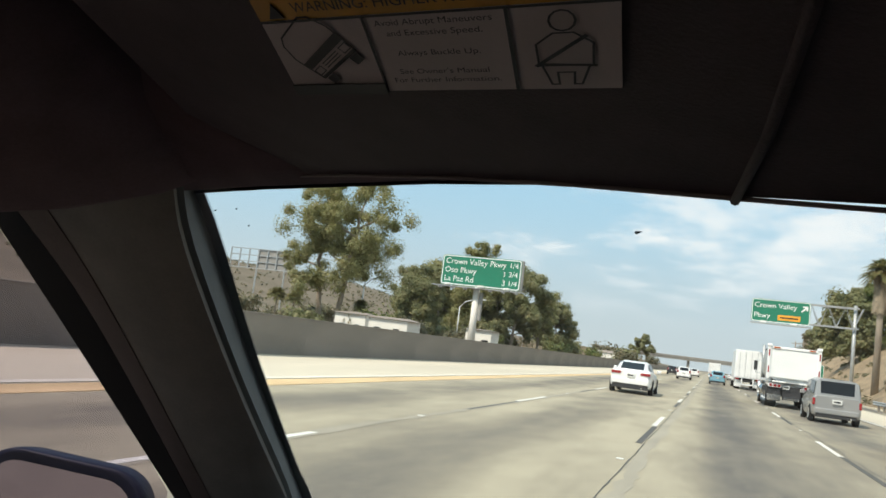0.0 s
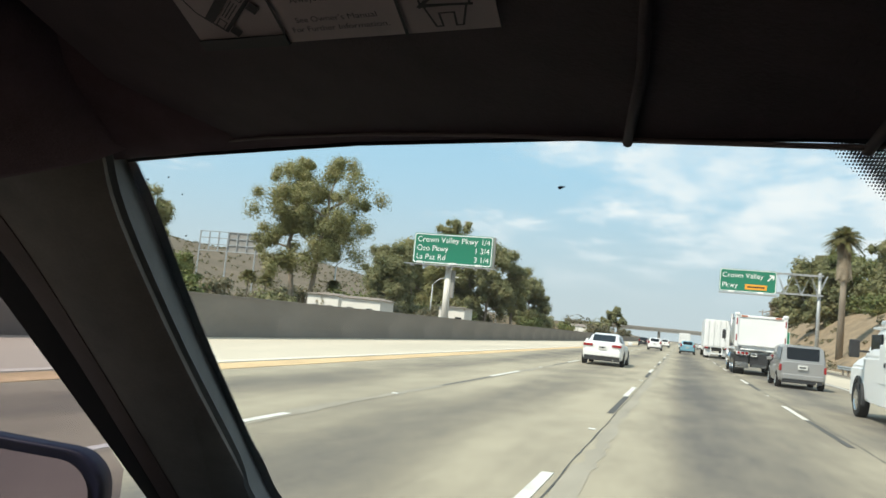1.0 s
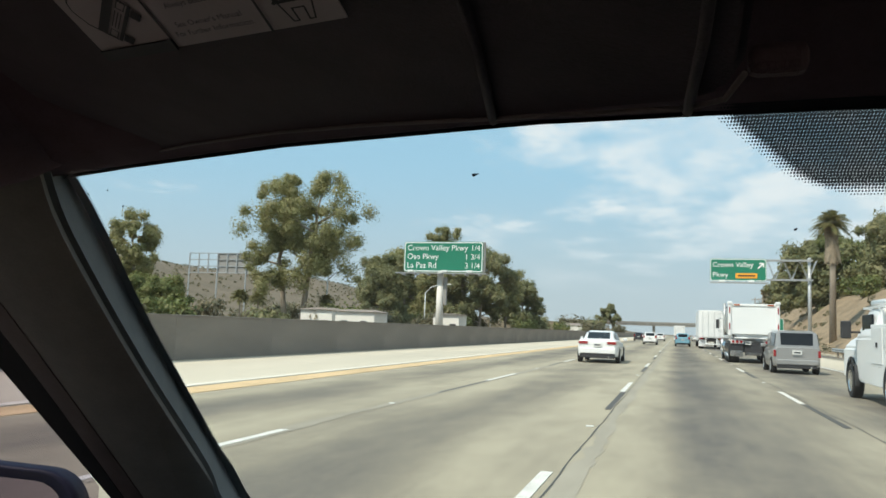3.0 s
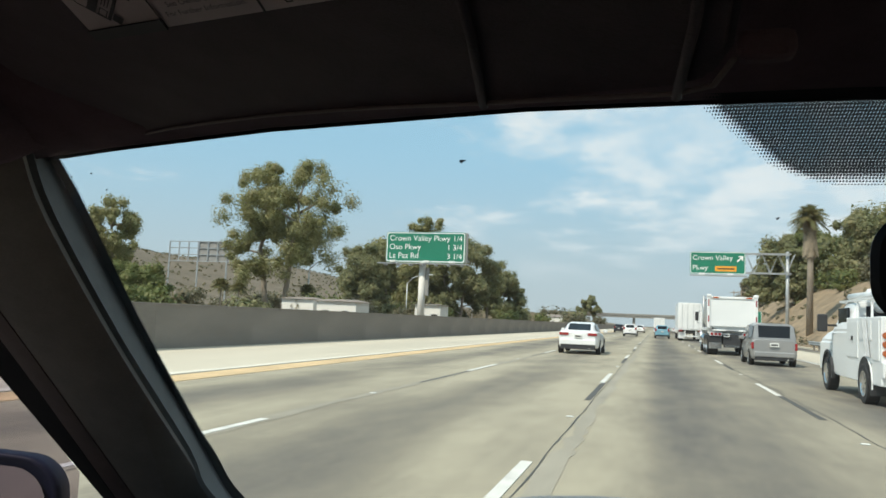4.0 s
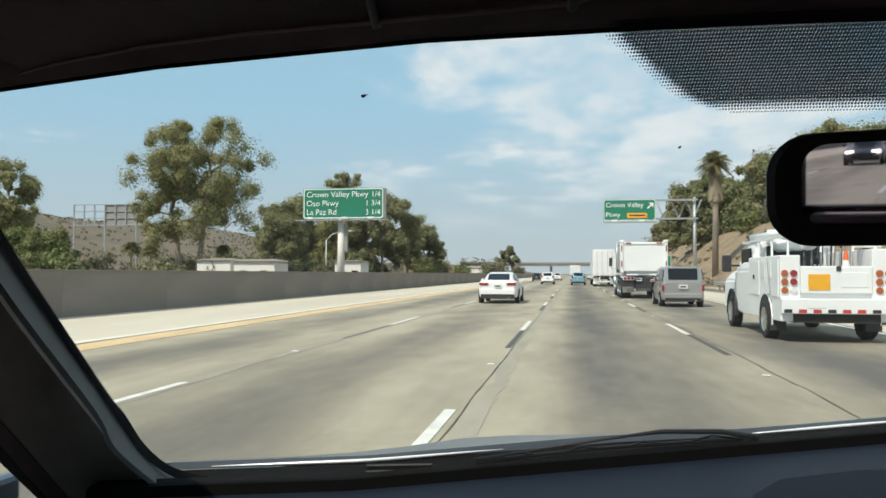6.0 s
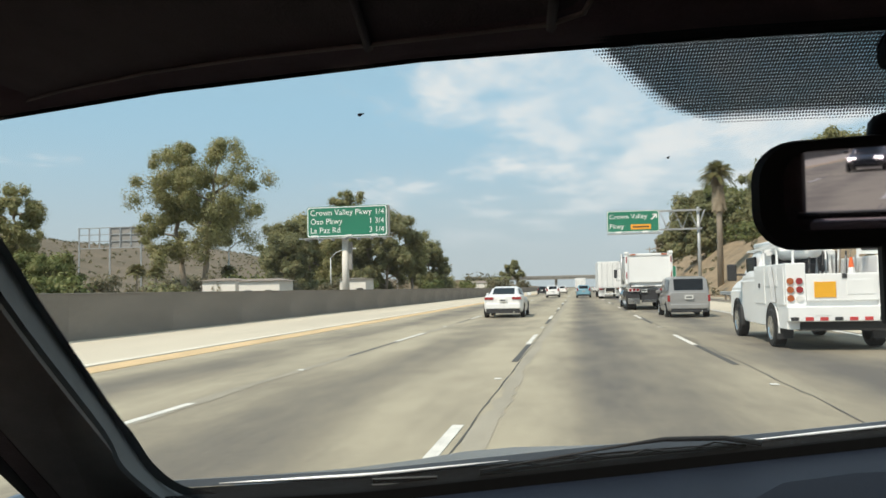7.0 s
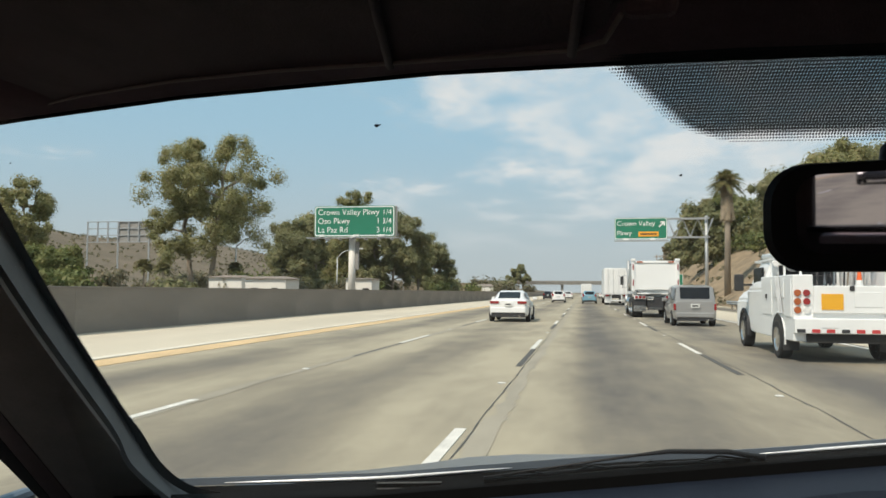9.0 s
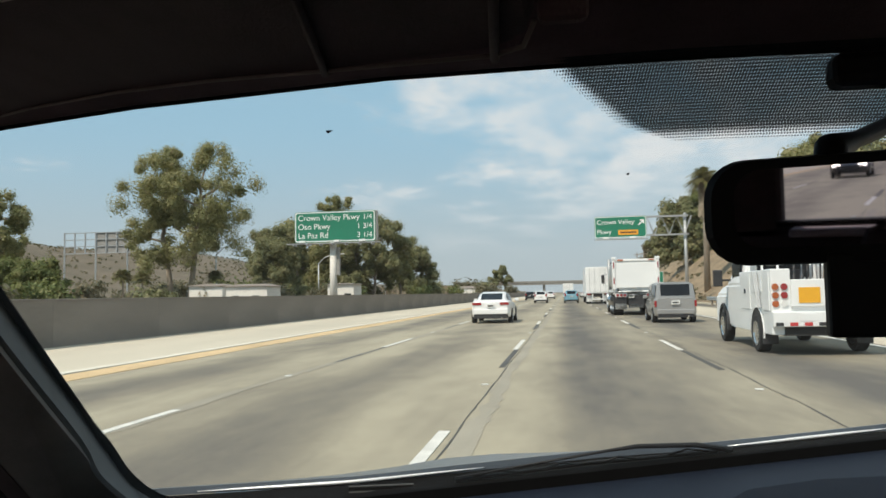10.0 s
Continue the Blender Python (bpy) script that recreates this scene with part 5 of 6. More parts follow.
M["orange_panel"] = mat("orange_panel", (0.80, 0.40, 0.02), 0.5, vary=0.1, scale=6)


def lathe_x(bm, profile, cx, cy, cz, n=20, caps=True):
    """A wheel-like solid turned round an axle along x: profile of (x, radius)."""
    rings = [[Vector((cx + px, cy + r * math.cos(2 * math.pi * k / n), cz + r * math.sin(2 * math.pi * k / n))) for k in range(n)] for px, r in profile]
    return loft(bm, rings, caps=caps)


def add_wheel(base, x, y, r, w, rim=0.66, rim_mat="rim", spokes=5, name="wheel"):
    """A tyre with a dished rim facing outwards (away from x = 0)."""
    s = 1 if x > 0 else -1
    bm = bmesh.new()
    lathe_x(bm, [(-w / 2, r * rim), (-w / 2, r * 0.93), (-w / 2 + 0.03, r), (w / 2 - 0.03, r), (w / 2, r * 0.93), (w / 2, r * rim)], x, y, r, caps=False)
    wheel = part(name, bm, "tyre", base, smooth=False)
    bm = bmesh.new()
    o = s * w / 2
    lathe_x(bm, [(o * 0.3, r * rim * 0.98), (o * 1.02, r * rim * 0.98), (o * 1.02, r * rim * 0.9), (o * 0.75, r * rim * 0.82), (o * 0.7, r * rim * 0.3), (o * 0.95, r * 0.16)], x, y, r)
    for k in range(spokes):
        a = 2 * math.pi * k / spokes + 0.3
        m = Matrix.Translation((x + o * 0.84, y, r)) @ Matrix.Rotation(a, 4, "X")
        box(bm, -0.012, 0.012, -0.035, 0.035, r * 0.14, r * rim * 0.9, m=m)
    part("rim", bm, rim_mat, wheel)
    return wheel


def ring_low(y, w, z0, z1):
    """Half-round cross-section of a car's lower body."""
    half = [(w * 0.80, z0), (w * 0.96, z0 + 0.06), (w, z0 + 0.2), (w, z0 + (z1 - z0) * 0.62), (w * 0.965, z1 - 0.06), (w * 0.88, z1)]
    return [Vector((x, y, z)) for x, z in half] + [Vector((-x, y, z)) for x, z in reversed(half)]


def ring_top(y, wb, wr, zb, zr):
    half = [(wb, zb), (wb * 0.5 + wr * 0.5 + 0.015, (zb + zr) / 2), (wr, zr - 0.07 * min(1, (zr - zb) * 3)), (wr * 0.84, zr)]
    return [Vector((x, y, z)) for x, z in half] + [Vector((-x, y, z)) for x, z in reversed(half)]


def finer(stations, k=4):
    """More stations along a body, on a smooth curve through the given ones."""
    out = []
    for i in range(len(stations) - 1):
        p0, p1, p2, p3 = stations[max(0, i - 1)], stations[i], stations[i + 1], stations[min(len(stations) - 1, i + 2)]
        for j in range(k):
            t = j / k
            smooth_row = [0.5 * (2 * b + (c - a) * t + (2 * a - 5 * b + 4 * c - d) * t * t + (3 * b - a - 3 * c + d) * t ** 3) for a, b, c, d in zip(p0, p1, p2, p3)]
            smooth_row[0] = p1[0] + (p2[0] - p1[0]) * t
            out.append(tuple(smooth_row))
    return out + [stations[-1]]


def soften(bm, limit=0.62):
    """Keep only the strong creases of a body sharp."""
    bmesh.ops.recalc_face_normals(bm, faces=bm.faces)
    for e in bm.edges:
        if len(e.link_faces) == 2 and e.calc_face_angle() > limit:
            e.smooth = False
    return bm


def half_arch(base, x, y, z, r0, r1, material, name="wheel_arch", n=12, depth=0.03):
    """A flat half ring over a wheel, standing a little proud of the body's side at x."""
    bm = bmesh.new()
    angles = [math.pi * (-0.06 + 1.12 * k / n) for k in range(n + 1)]
    rows = [[Vector((x + dx, y + r * math.cos(a), z + r * math.sin(a))) for a in angles] for dx, r in ((-math.copysign(depth, x), r1), (0, r1), (0, r0))]
    loft(bm, rows, caps=False, closed=False)
    return part(name, bm, material, base)


def quad_panel(base, name, material, pts, thick=0.012, label=""):
    """A thin plate over four corners, proud of the body."""
    p = [Vector(q) for q in pts]
    n = (p[1] - p[0]).cross(p[3] - p[0]).normalized()
    bm = bmesh.new()
    loft(bm, [[q - n * thick * 0.5 for q in p], [q + n * thick for q in p]])
    return part(name, bm, material, base, label)


def car(name, at, label, style, paint_name, category="car", group="", lit=False):
    base = thing(name, at, label, category, group)
    lo, hi = style["low"], style["top"]
    bm = bmesh.new()
    loft(bm, [ring_low(*s) for s in finer(lo)])
    part("body", soften(bm), paint_name, base, smooth=True)
    bm = bmesh.new()
    tops = [ring_top(*s) for s in hi]
    loft(bm, tops)
    roof = part("cabin", soften(bm, 0.8), style.get("roof", paint_name), base, smooth=True)
    rear, front = lo[0][0], lo[-1][0]
    a, b, c, d = hi[0], hi[1], hi[-2], hi[-1]
    def face(s, t, f0, f1, k):
        lo_, hi_ = [s[i] + (t[i] - s[i]) * f0 for i in range(5)], [s[i] + (t[i] - s[i]) * f1 for i in range(5)]
        return [(-lo_[2] * k, lo_[0], lo_[4] + 0.004), (lo_[2] * k, lo_[0], lo_[4] + 0.004), (hi_[2] * k, hi_[0], hi_[4] + 0.004), (-hi_[2] * k, hi_[0], hi_[4] + 0.004)]
    quad_panel(base, "rear_window", "autoglass", face(a, b, 0.1, 0.88, 0.82))
    quad_panel(base, "windshield", "autoglass", face(d, c, 0.1, 0.9, 0.82))
    for s in (-1, 1):
        for i in range(len(hi) - 1):
            p, q = hi[i], hi[i + 1]
            if p[4] - p[3] < 0.1 and q[4] - q[3] < 0.1:
                continue
            def corner(st, f, dy):
                wb, wr, zb, zr = st[1:]
                return (s * (wb + (wr - wb) * f + 0.012), st[0] + dy, zb + (zr - zb) * f)
            f0, f1 = 0.12, 0.84
            t0 = f1 if p[4] - p[3] > 0.1 else 0.3
            t1 = f1 if q[4] - q[3] > 0.1 else 0.3
            quad_panel(base, "side_window", "autoglass", [corner(p, f0, 0.04 if t0 == f1 else 0.2), corner(q, f0, -0.04 if t1 == f1 else -0.2), corner(q, t1, -0.04 if t1 == f1 else -0.25), corner(p, t0, 0.04 if t0 == f1 else 0.2)])
    w = max(s[1] for s in lo)
    r = style["wheel"]
    for y in style["axles"]:
        for s in (-1, 1):
            add_wheel(base, s * (w - 0.075), y, r, 0.21)
            # dark ring round the wheel paints the shaded gap of an open wheel well
            bm = bmesh.new()
            lathe_x(bm, [(-s * 0.06, r * 1.14), (s * 0.065, r * 1.14), (s * 0.065, r * 0.8)], s * (w - 0.06), y, r, caps=False)
            part("wheel_arch", bm, "under", base)
    tl = style["tail"]
    for s in (-1, 1):
        part("tail_light", boxed(*sorted((s * tl[0], s * tl[1])), rear + tl[4] - 0.03, rear + tl[4] + 0.22, tl[2], tl[3], bevel=0.015), "red_lens", base)
        part("headlight", boxed(*sorted((s * tl[0], s * tl[1] * 0.96)), front - 0.30, front - 0.035, 0.62, 0.76, bevel=0.02), "head_lamp" if lit else "clear_lens", base)
        mir = part("door_mirror", boxed(*sorted((s * (w - 0.02), s * (w + 0.19))), style["mirror"] - 0.06, style["mirror"] + 0.06, hi[0][3] - 0.02, hi[0][3] + 0.12, bevel=0.03), paint_name, base)
    part("rear_bumper", boxed(-w * 0.86, w * 0.86, rear - 0.05, rear + 0.2, style["bump"][0], style["bump"][1], bevel=0.03), style.get("bumper", paint_name), base)
    part("lower_bumper", boxed(-w * 0.84, w * 0.84, rear - 0.02, rear + 0.2, 0.22, style["bump"][0], bevel=0.02), "plastic", base)
    part("number_plate", boxed(-0.17, 0.17, rear - 0.075 + tl[5], rear + 0.05, style["plate"], style["plate"] + 0.16, bevel=0.005), "clear_lens", base, "plain pale plate with a dark bar")
    part("plate_bar", boxed(-0.12, 0.12, rear - 0.079 + tl[5], rear - 0.074 + tl[5], style["plate"] + 0.05, style["plate"] + 0.11), "plastic", base)
    part("grille", boxed(-0.5, 0.5, front - 0.04, front + 0.015, 0.42, 0.62, bevel=0.01), "plastic", base)
    part("exhaust", tube(bmesh.new(), [(0.5, rear - 0.05, 0.27), (0.5, rear + 0.3, 0.27)], 0.035), "chrome", base)
    return base


SEDAN = dict(low=[(-2.33, 0.74, 0.36, 0.96), (-2.22, 0.85, 0.27, 1.03), (-1.7, 0.905, 0.22, 1.04), (-0.6, 0.915, 0.2, 0.97), (1.0, 0.91, 0.2, 0.93), (1.8, 0.88, 0.22, 0.84), (2.2, 0.80, 0.26, 0.74), (2.35, 0.66, 0.34, 0.66)],
             top=[(-1.92, 0.74, 0.62, 1.0, 1.035), (-1.22, 0.80, 0.58, 0.98, 1.39), (-0.35, 0.81, 0.60, 0.95, 1.44), (0.35, 0.80, 0.59, 0.94, 1.40), (1.12, 0.76, 0.66, 0.92, 0.96)],
             wheel=0.33, axles=(-1.4, 1.42), tail=(0.42, 0.83, 0.83, 0.95, -0.005, 0.0), bump=(0.42, 0.66), plate=0.72, mirror=0.75)
HATCH = dict(low=[(-2.0, 0.72, 0.34, 1.0), (-1.92, 0.83, 0.25, 1.05), (-1.3, 0.87, 0.22, 1.02), (0.6, 0.87, 0.2, 0.98), (1.4, 0.85, 0.22, 0.92), (1.85, 0.78, 0.26, 0.80), (2.0, 0.64, 0.34, 0.70)],
             top=[(-1.95, 0.78, 0.66, 1.0, 1.04), (-1.55, 0.80, 0.64, 1.0, 1.52), (-0.5, 0.80, 0.65, 0.98, 1.56), (0.35, 0.79, 0.64, 0.97, 1.52), (1.0, 0.76, 0.66, 0.95, 0.99)],
             wheel=0.33, axles=(-1.25, 1.25), tail=(0.62, 0.82, 0.85, 1.15, 0.0, 0.0), bump=(0.40, 0.62), plate=0.70, mirror=0.7)
BOXY = dict(low=[(-1.98, 0.78, 0.32, 1.02), (-1.93, 0.83, 0.25, 1.06), (-1.2, 0.85, 0.2, 1.06), (0.8, 0.85, 0.2, 1.02), (1.5, 0.84, 0.22, 0.97), (1.9, 0.79, 0.26, 0.86), (1.98, 0.66, 0.32, 0.74)],
            top=[(-1.96, 0.80, 0.70, 1.02, 1.06), (-1.84, 0.81, 0.72, 1.00, 1.66), (-0.6, 0.82, 0.74, 1.00, 1.71), (0.5, 0.81, 0.73, 0.99, 1.68), (1.05, 0.78, 0.68, 0.99, 1.03)],
            wheel=0.31, axles=(-1.22, 1.28), tail=(0.75, 0.845, 0.66, 0.92, 0.0, 0.0), bump=(0.36, 0.56), plate=0.76, mirror=0.72)
SOFT = dict(low=[(-2.32, 0.74, 0.36, 0.92), (-2.2, 0.86, 0.27, 0.98), (-1.5, 0.92, 0.2, 0.98), (0.2, 0.91, 0.2, 0.92), (1.2, 0.90, 0.2, 0.88), (2.0, 0.84, 0.24, 0.78), (2.3, 0.68, 0.34, 0.66)],
            top=[(-1.45, 0.72, 0.60, 0.95, 0.99), (-1.0, 0.76, 0.56, 0.93, 1.28), (-0.4, 0.78, 0.58, 0.91, 1.34), (0.1, 0.78, 0.58, 0.90, 1.30), (0.8, 0.74, 0.64, 0.88, 0.92)],
            wheel=0.33, axles=(-1.35, 1.35), tail=(0.5, 0.82, 0.66, 0.86, 0.0, 0.0), bump=(0.36, 0.60), plate=0.62, mirror=0.5, roof="canvas")

car("sedan", Matrix.Translation((-3.35, 37.2, 0.0)), "white four-door saloon driving in the next lane", SEDAN, "paint_white")
car("minivan", Matrix.Translation((4.5, 34.8, 0.0)), "silver-grey boxy compact van with dark windows", BOXY, "paint_silver", category="van")
car("convertible", Matrix.Translation((8.95, 24.2, 0.0)), "dark green convertible with a beige soft top", SOFT, "paint_teal")
car("hatchback", Matrix.Translation((-3.2, 104, 0.0)), "white hatchback farther along the road", HATCH, "paint_white", group="distant cars")
car("hatchback", Matrix.Translation((-3.0, 160, 0.0)), "white hatchback farther along the road", HATCH, "paint_white", group="distant cars")
car("hatchback", Matrix.Translation((0.75, 98, 0.0)), "pale blue hatchback in the middle lane", HATCH, "paint_blue", group="distant cars")
car("hatchback", Matrix.Translation((-6.7, 150, 0.0)), "dark hatchback in the lane by the median", HATCH, "paint_black", group="distant cars")
car("sedan", Matrix.Translation((4.6, 190, 0.0)), "white saloon far along the road", SEDAN, "paint_white", group="distant cars")
car("sedan", Matrix.Translation((-3.4, -47.0, 0.0)), "black saloon following with headlamps lit", SEDAN, "paint_black", group="cars behind", lit=True)
car("hatchback", Matrix.Translation((0.6, -75, 0.0)), "dark hatchback farther behind", HATCH, "paint_black", group="cars behind", lit=True)


def box_truck(at, label, w, h, length, group="", cab=True):
    base = thing("box_truck", at, label, "truck", group)
    part("cargo_box", boxed(-w / 2, w / 2, 0, length, 1.15, h, bevel=0.03), "truck_white", base)
    for s in (-1, 1):
        part("rear_door", boxed(*sorted((s * 0.02, s * (w / 2 - 0.08))), -0.03, 0.0, 1.25, h - 0.12, bevel=0.01), "truck_white", base)
        for x in (0.3, 0.85):
            part("door_rod", boxed(s * x - 0.02, s * x + 0.02, -0.06, -0.03, 1.3, h - 0.2), "steel", base)
        part("tail_light", boxed(*sorted((s * (w / 2 - 0.45), s * (w / 2 - 0.1))), -0.06, 0.05, 1.0, 1.13), "red_lens", base)
        part("mud_flap", boxed(*sorted((s * (w / 2 - 0.7), s * (w / 2 - 0.05))), 0.35, 0.38, 0.25, 0.95), "truck_white", base)
        for y in (1.0, 2.25):
            add_wheel(base, s * (w / 2 - 0.3), y, 0.5, 0.5, 0.55, spokes=0)
        add_wheel(base, s * (w / 2 - 0.2), length + 2.2, 0.5, 0.3, 0.55, spokes=0)
        part("bumper_leg", boxed(s * 0.55 - 0.05, s * 0.55 + 0.05, 0.0, 0.1, 0.5, 1.1), "truck_white", base)
    part("under_bumper", boxed(-w / 2 + 0.15, w / 2 - 0.15, -0.02, 0.1, 0.45, 0.58), "truck_white", base)
    part("chassis", boxed(-0.5, 0.5, 0.1, length + 3.0, 0.75, 1.12), "under", base)
    part("cab", boxed(-w / 2 + 0.05, w / 2 - 0.05, length + 0.5, length + 3.0, 0.7, min(h, 2.9), bevel=0.15), "truck_white", base)
    return base


box_truck(Matrix.Translation((3.55, 86, 0)), "white box trailer truck seen from behind", 2.55, 4.05, 12.5, "box trucks")
box_truck(Matrix.Translation((0.7, 175, 0)), "small white box truck far ahead", 2.3, 3.3, 5.0, "box trucks")


def dump_truck(at):
    """A tipper with a rounded metal body, three rear axles and chromed wheels; its tail is at y = 0."""
    base = thing("dump_truck", at, "white and silver dump truck with a rounded metal body", "truck")
    L0, L1 = 0.05, 5.6
    def ring(y, w, z0, z1):
        half = [(w * 0.42, z0), (w * 0.78, z0 + 0.12), (w * 0.96, z0 + 0.42), (w, z0 + 0.8), (w * 0.99, z1 - 0.25), (w * 0.96, z1)]
        return [Vector((x, y, z)) for x, z in half] + [Vector((-x, y, z)) for x, z in reversed(half)]
    bm = bmesh.new()
    loft(bm, [ring(L0, 1.17, 1.30, 3.05), ring(1.5, 1.2, 1.28, 3.02), ring(4.2, 1.2, 1.25, 2.95), ring(5.2, 1.17, 1.35, 2.9), ring(L1, 1.0, 1.6, 2.8)])
    body = part("tipper_body", soften(bm), "truck_alu", base, "dull silver rounded tipper body", smooth=True)
    part("tailgate", boxed(-1.13, 1.13, -0.06, 0.06, 1.52, 2.98, bevel=0.03), "truck_white", base, "plain white tailgate")
    part("tail_frame", boxed(-1.27, -1.10, -0.12, 0.12, 1.42, 3.12, bevel=0.03), "truck_white", base)
    part("tail_frame", boxed(1.10, 1.27, -0.12, 0.12, 1.42, 3.12, bevel=0.03), "truck_white", base)
    part("top_rail", boxed(-1.2, 1.2, -0.1, 0.1, 2.98, 3.12, bevel=0.03), "truck_white", base)
    for s in (-1, 1):
        part("marker_light", boxed(*sorted((s * 0.68, s * 0.98)), -0.125, -0.09, 3.02, 3.1), "amber_lens", base)
        for z in (1.75, 2.6):
            part("side_reflector", boxed(*sorted((s * 1.16, s * 1.22)), -0.135, -0.1, z, z + 0.34), "red_lens", base)
        part("hinge_ear", boxed(*sorted((s * 1.05, s * 1.3)), -0.16, 0.2, 3.08, 3.24, bevel=0.04), "truck_white", base)
        part("side_rail", boxed(*sorted((s * 1.02, s * 1.22)), 0.1, 5.2, 1.28, 1.44, bevel=0.02), "truck_white", base)
        part("step_bar", boxed(*sorted((s * 0.3, s * 0.98)), -0.2, -0.1, 1.28, 1.36, bevel=0.02), "truck_white", base)
        for k in range(3):
            bm = bmesh.new()
            tube(bm, [(s * (0.62 + 0.2 * k), -0.12, 1.12), (s * (0.62 + 0.2 * k), 0.02, 1.12)], 0.075, 12)
            part("tail_light", bm, "red_lens", base)
        part("lamp_board", boxed(*sorted((s * 0.5, s * 1.14)), -0.05, 0.0, 1.02, 1.22), "truck_white", base)
        part("mud_flap", boxed(*sorted((s * 0.52, s * 1.16)), 0.02, 0.05, 0.66, 1.02), "plastic", base)
        part("flap_plate", boxed(*sorted((s * 0.52, s * 1.16)), 0.015, 0.055, 0.34, 0.66), "chrome", base)
        for y in (0.85, 2.15, 3.4):
            add_wheel(base, s * 0.95, y, 0.52, 0.55, 0.58, "chrome", 0)
        add_wheel(base, s * 1.02, 7.4, 0.52, 0.32, 0.58, "chrome", 0)
        bm = bmesh.new()
        tube(bm, [(s * 0.98, 4.6, 0.82), (s * 0.98, 5.8, 0.82)], 0.32, 16)
        part("fuel_tank", bm, "chrome", base, smooth=True)
        bm = bmesh.new()
        loft(bm, [[(s * x, 7.4 + 0.68 * math.cos(a) * k, 0.55 + 0.68 * math.sin(a) * k) for a in [math.pi * i / 10 for i in range(11)]] for x, k in ((0.78, 0.94), (1.2, 1.0), (1.24, 0.95))], caps=False, closed=False)
        part("fender", bm, "truck_white", base, smooth=True)
        bm = bmesh.new()
        tube(bm, [(s * 1.12, 5.55, 1.0), (s * 1.12, 5.55, 3.35)], 0.085, 10)
        part("exhaust_stack", bm, "steel", base, smooth=True)
        bm = bmesh.new()
        tube(bm, [(s * 1.0, 6.75, 2.45), (s * 1.42, 6.8, 2.45), (s * 1.42, 6.8, 1.7), (s * 1.0, 6.75, 1.7)], 0.022, 6)
        arm = part("mirror_arm", bm, "chrome", base)
        part("mirror_head", boxed(*sorted((s * 1.36, s * 1.56)), 6.72, 6.8, 1.85, 2.4, bevel=0.02), "plastic", arm)
        part("cab_window", boxed(*sorted((s * 1.03, s * 1.065)), 6.0, 6.75, 1.75, 2.3), "autoglass", base)
        part("cab_step", boxed(*sorted((s * 0.85, s * 1.22)), 5.9, 6.6, 0.45, 0.6, bevel=0.02), "chrome", base)
    bm = bmesh.new()
    loft(bm, [[Vector((x, y, z)) for x, z in ((1.05, 0.95), (1.05, 1.9), (0.95, zr), (-0.95, zr), (-1.05, 1.9), (-1.05, 0.95))] for y, zr in ((5.75, 2.62), (6.2, 2.72), (6.8, 2.6), (7.0, 1.95))])
    part("cab", bm, "truck_white", base, "white truck cab")
    bm = bmesh.new()
    loft(bm, [[Vector((x, y, z)) for x, z in ((w, 0.75), (w, zh - 0.2), (w * 0.8, zh), (-w * 0.8, zh), (-w, zh - 0.2), (-w, 0.75))] for y, w, zh in ((6.9, 0.95, 1.85), (7.6, 0.85, 1.75), (8.4, 0.72, 1.6))])
    part("hood", bm, "truck_white", base)
    part("chassis", boxed(-0.45, 0.45, 0.1, 8.3, 0.55, 1.05), "under", base)
    part("centre_flap", boxed(-0.42, 0.42, 0.08, 0.12, 0.42, 1.12), "plastic", base)
    part("tow_plate", boxed(-0.36, 0.36, -0.02, 0.08, 0.42, 0.56), "chrome", base)
    part("number_plate", boxed(-0.42, -0.12, -0.03, 0.0, 0.98, 1.16), "clear_lens", base, "plain pale plate with a dark bar")
    part("plate_bar", boxed(-0.38, -0.16, -0.034, -0.03, 1.03, 1.1), "plastic", base)
    part("cab_shield", boxed(-1.1, 1.1, 5.3, 6.6, 2.86, 2.94, bevel=0.02), "truck_alu", base)
    part("tarp_roll", tube(bmesh.new(), [(-1.05, 5.4, 3.02), (1.05, 5.4, 3.02)], 0.12, 10), "plastic", base)
    return base


dump_truck(Matrix.Translation((3.9, 43.6, 0)))


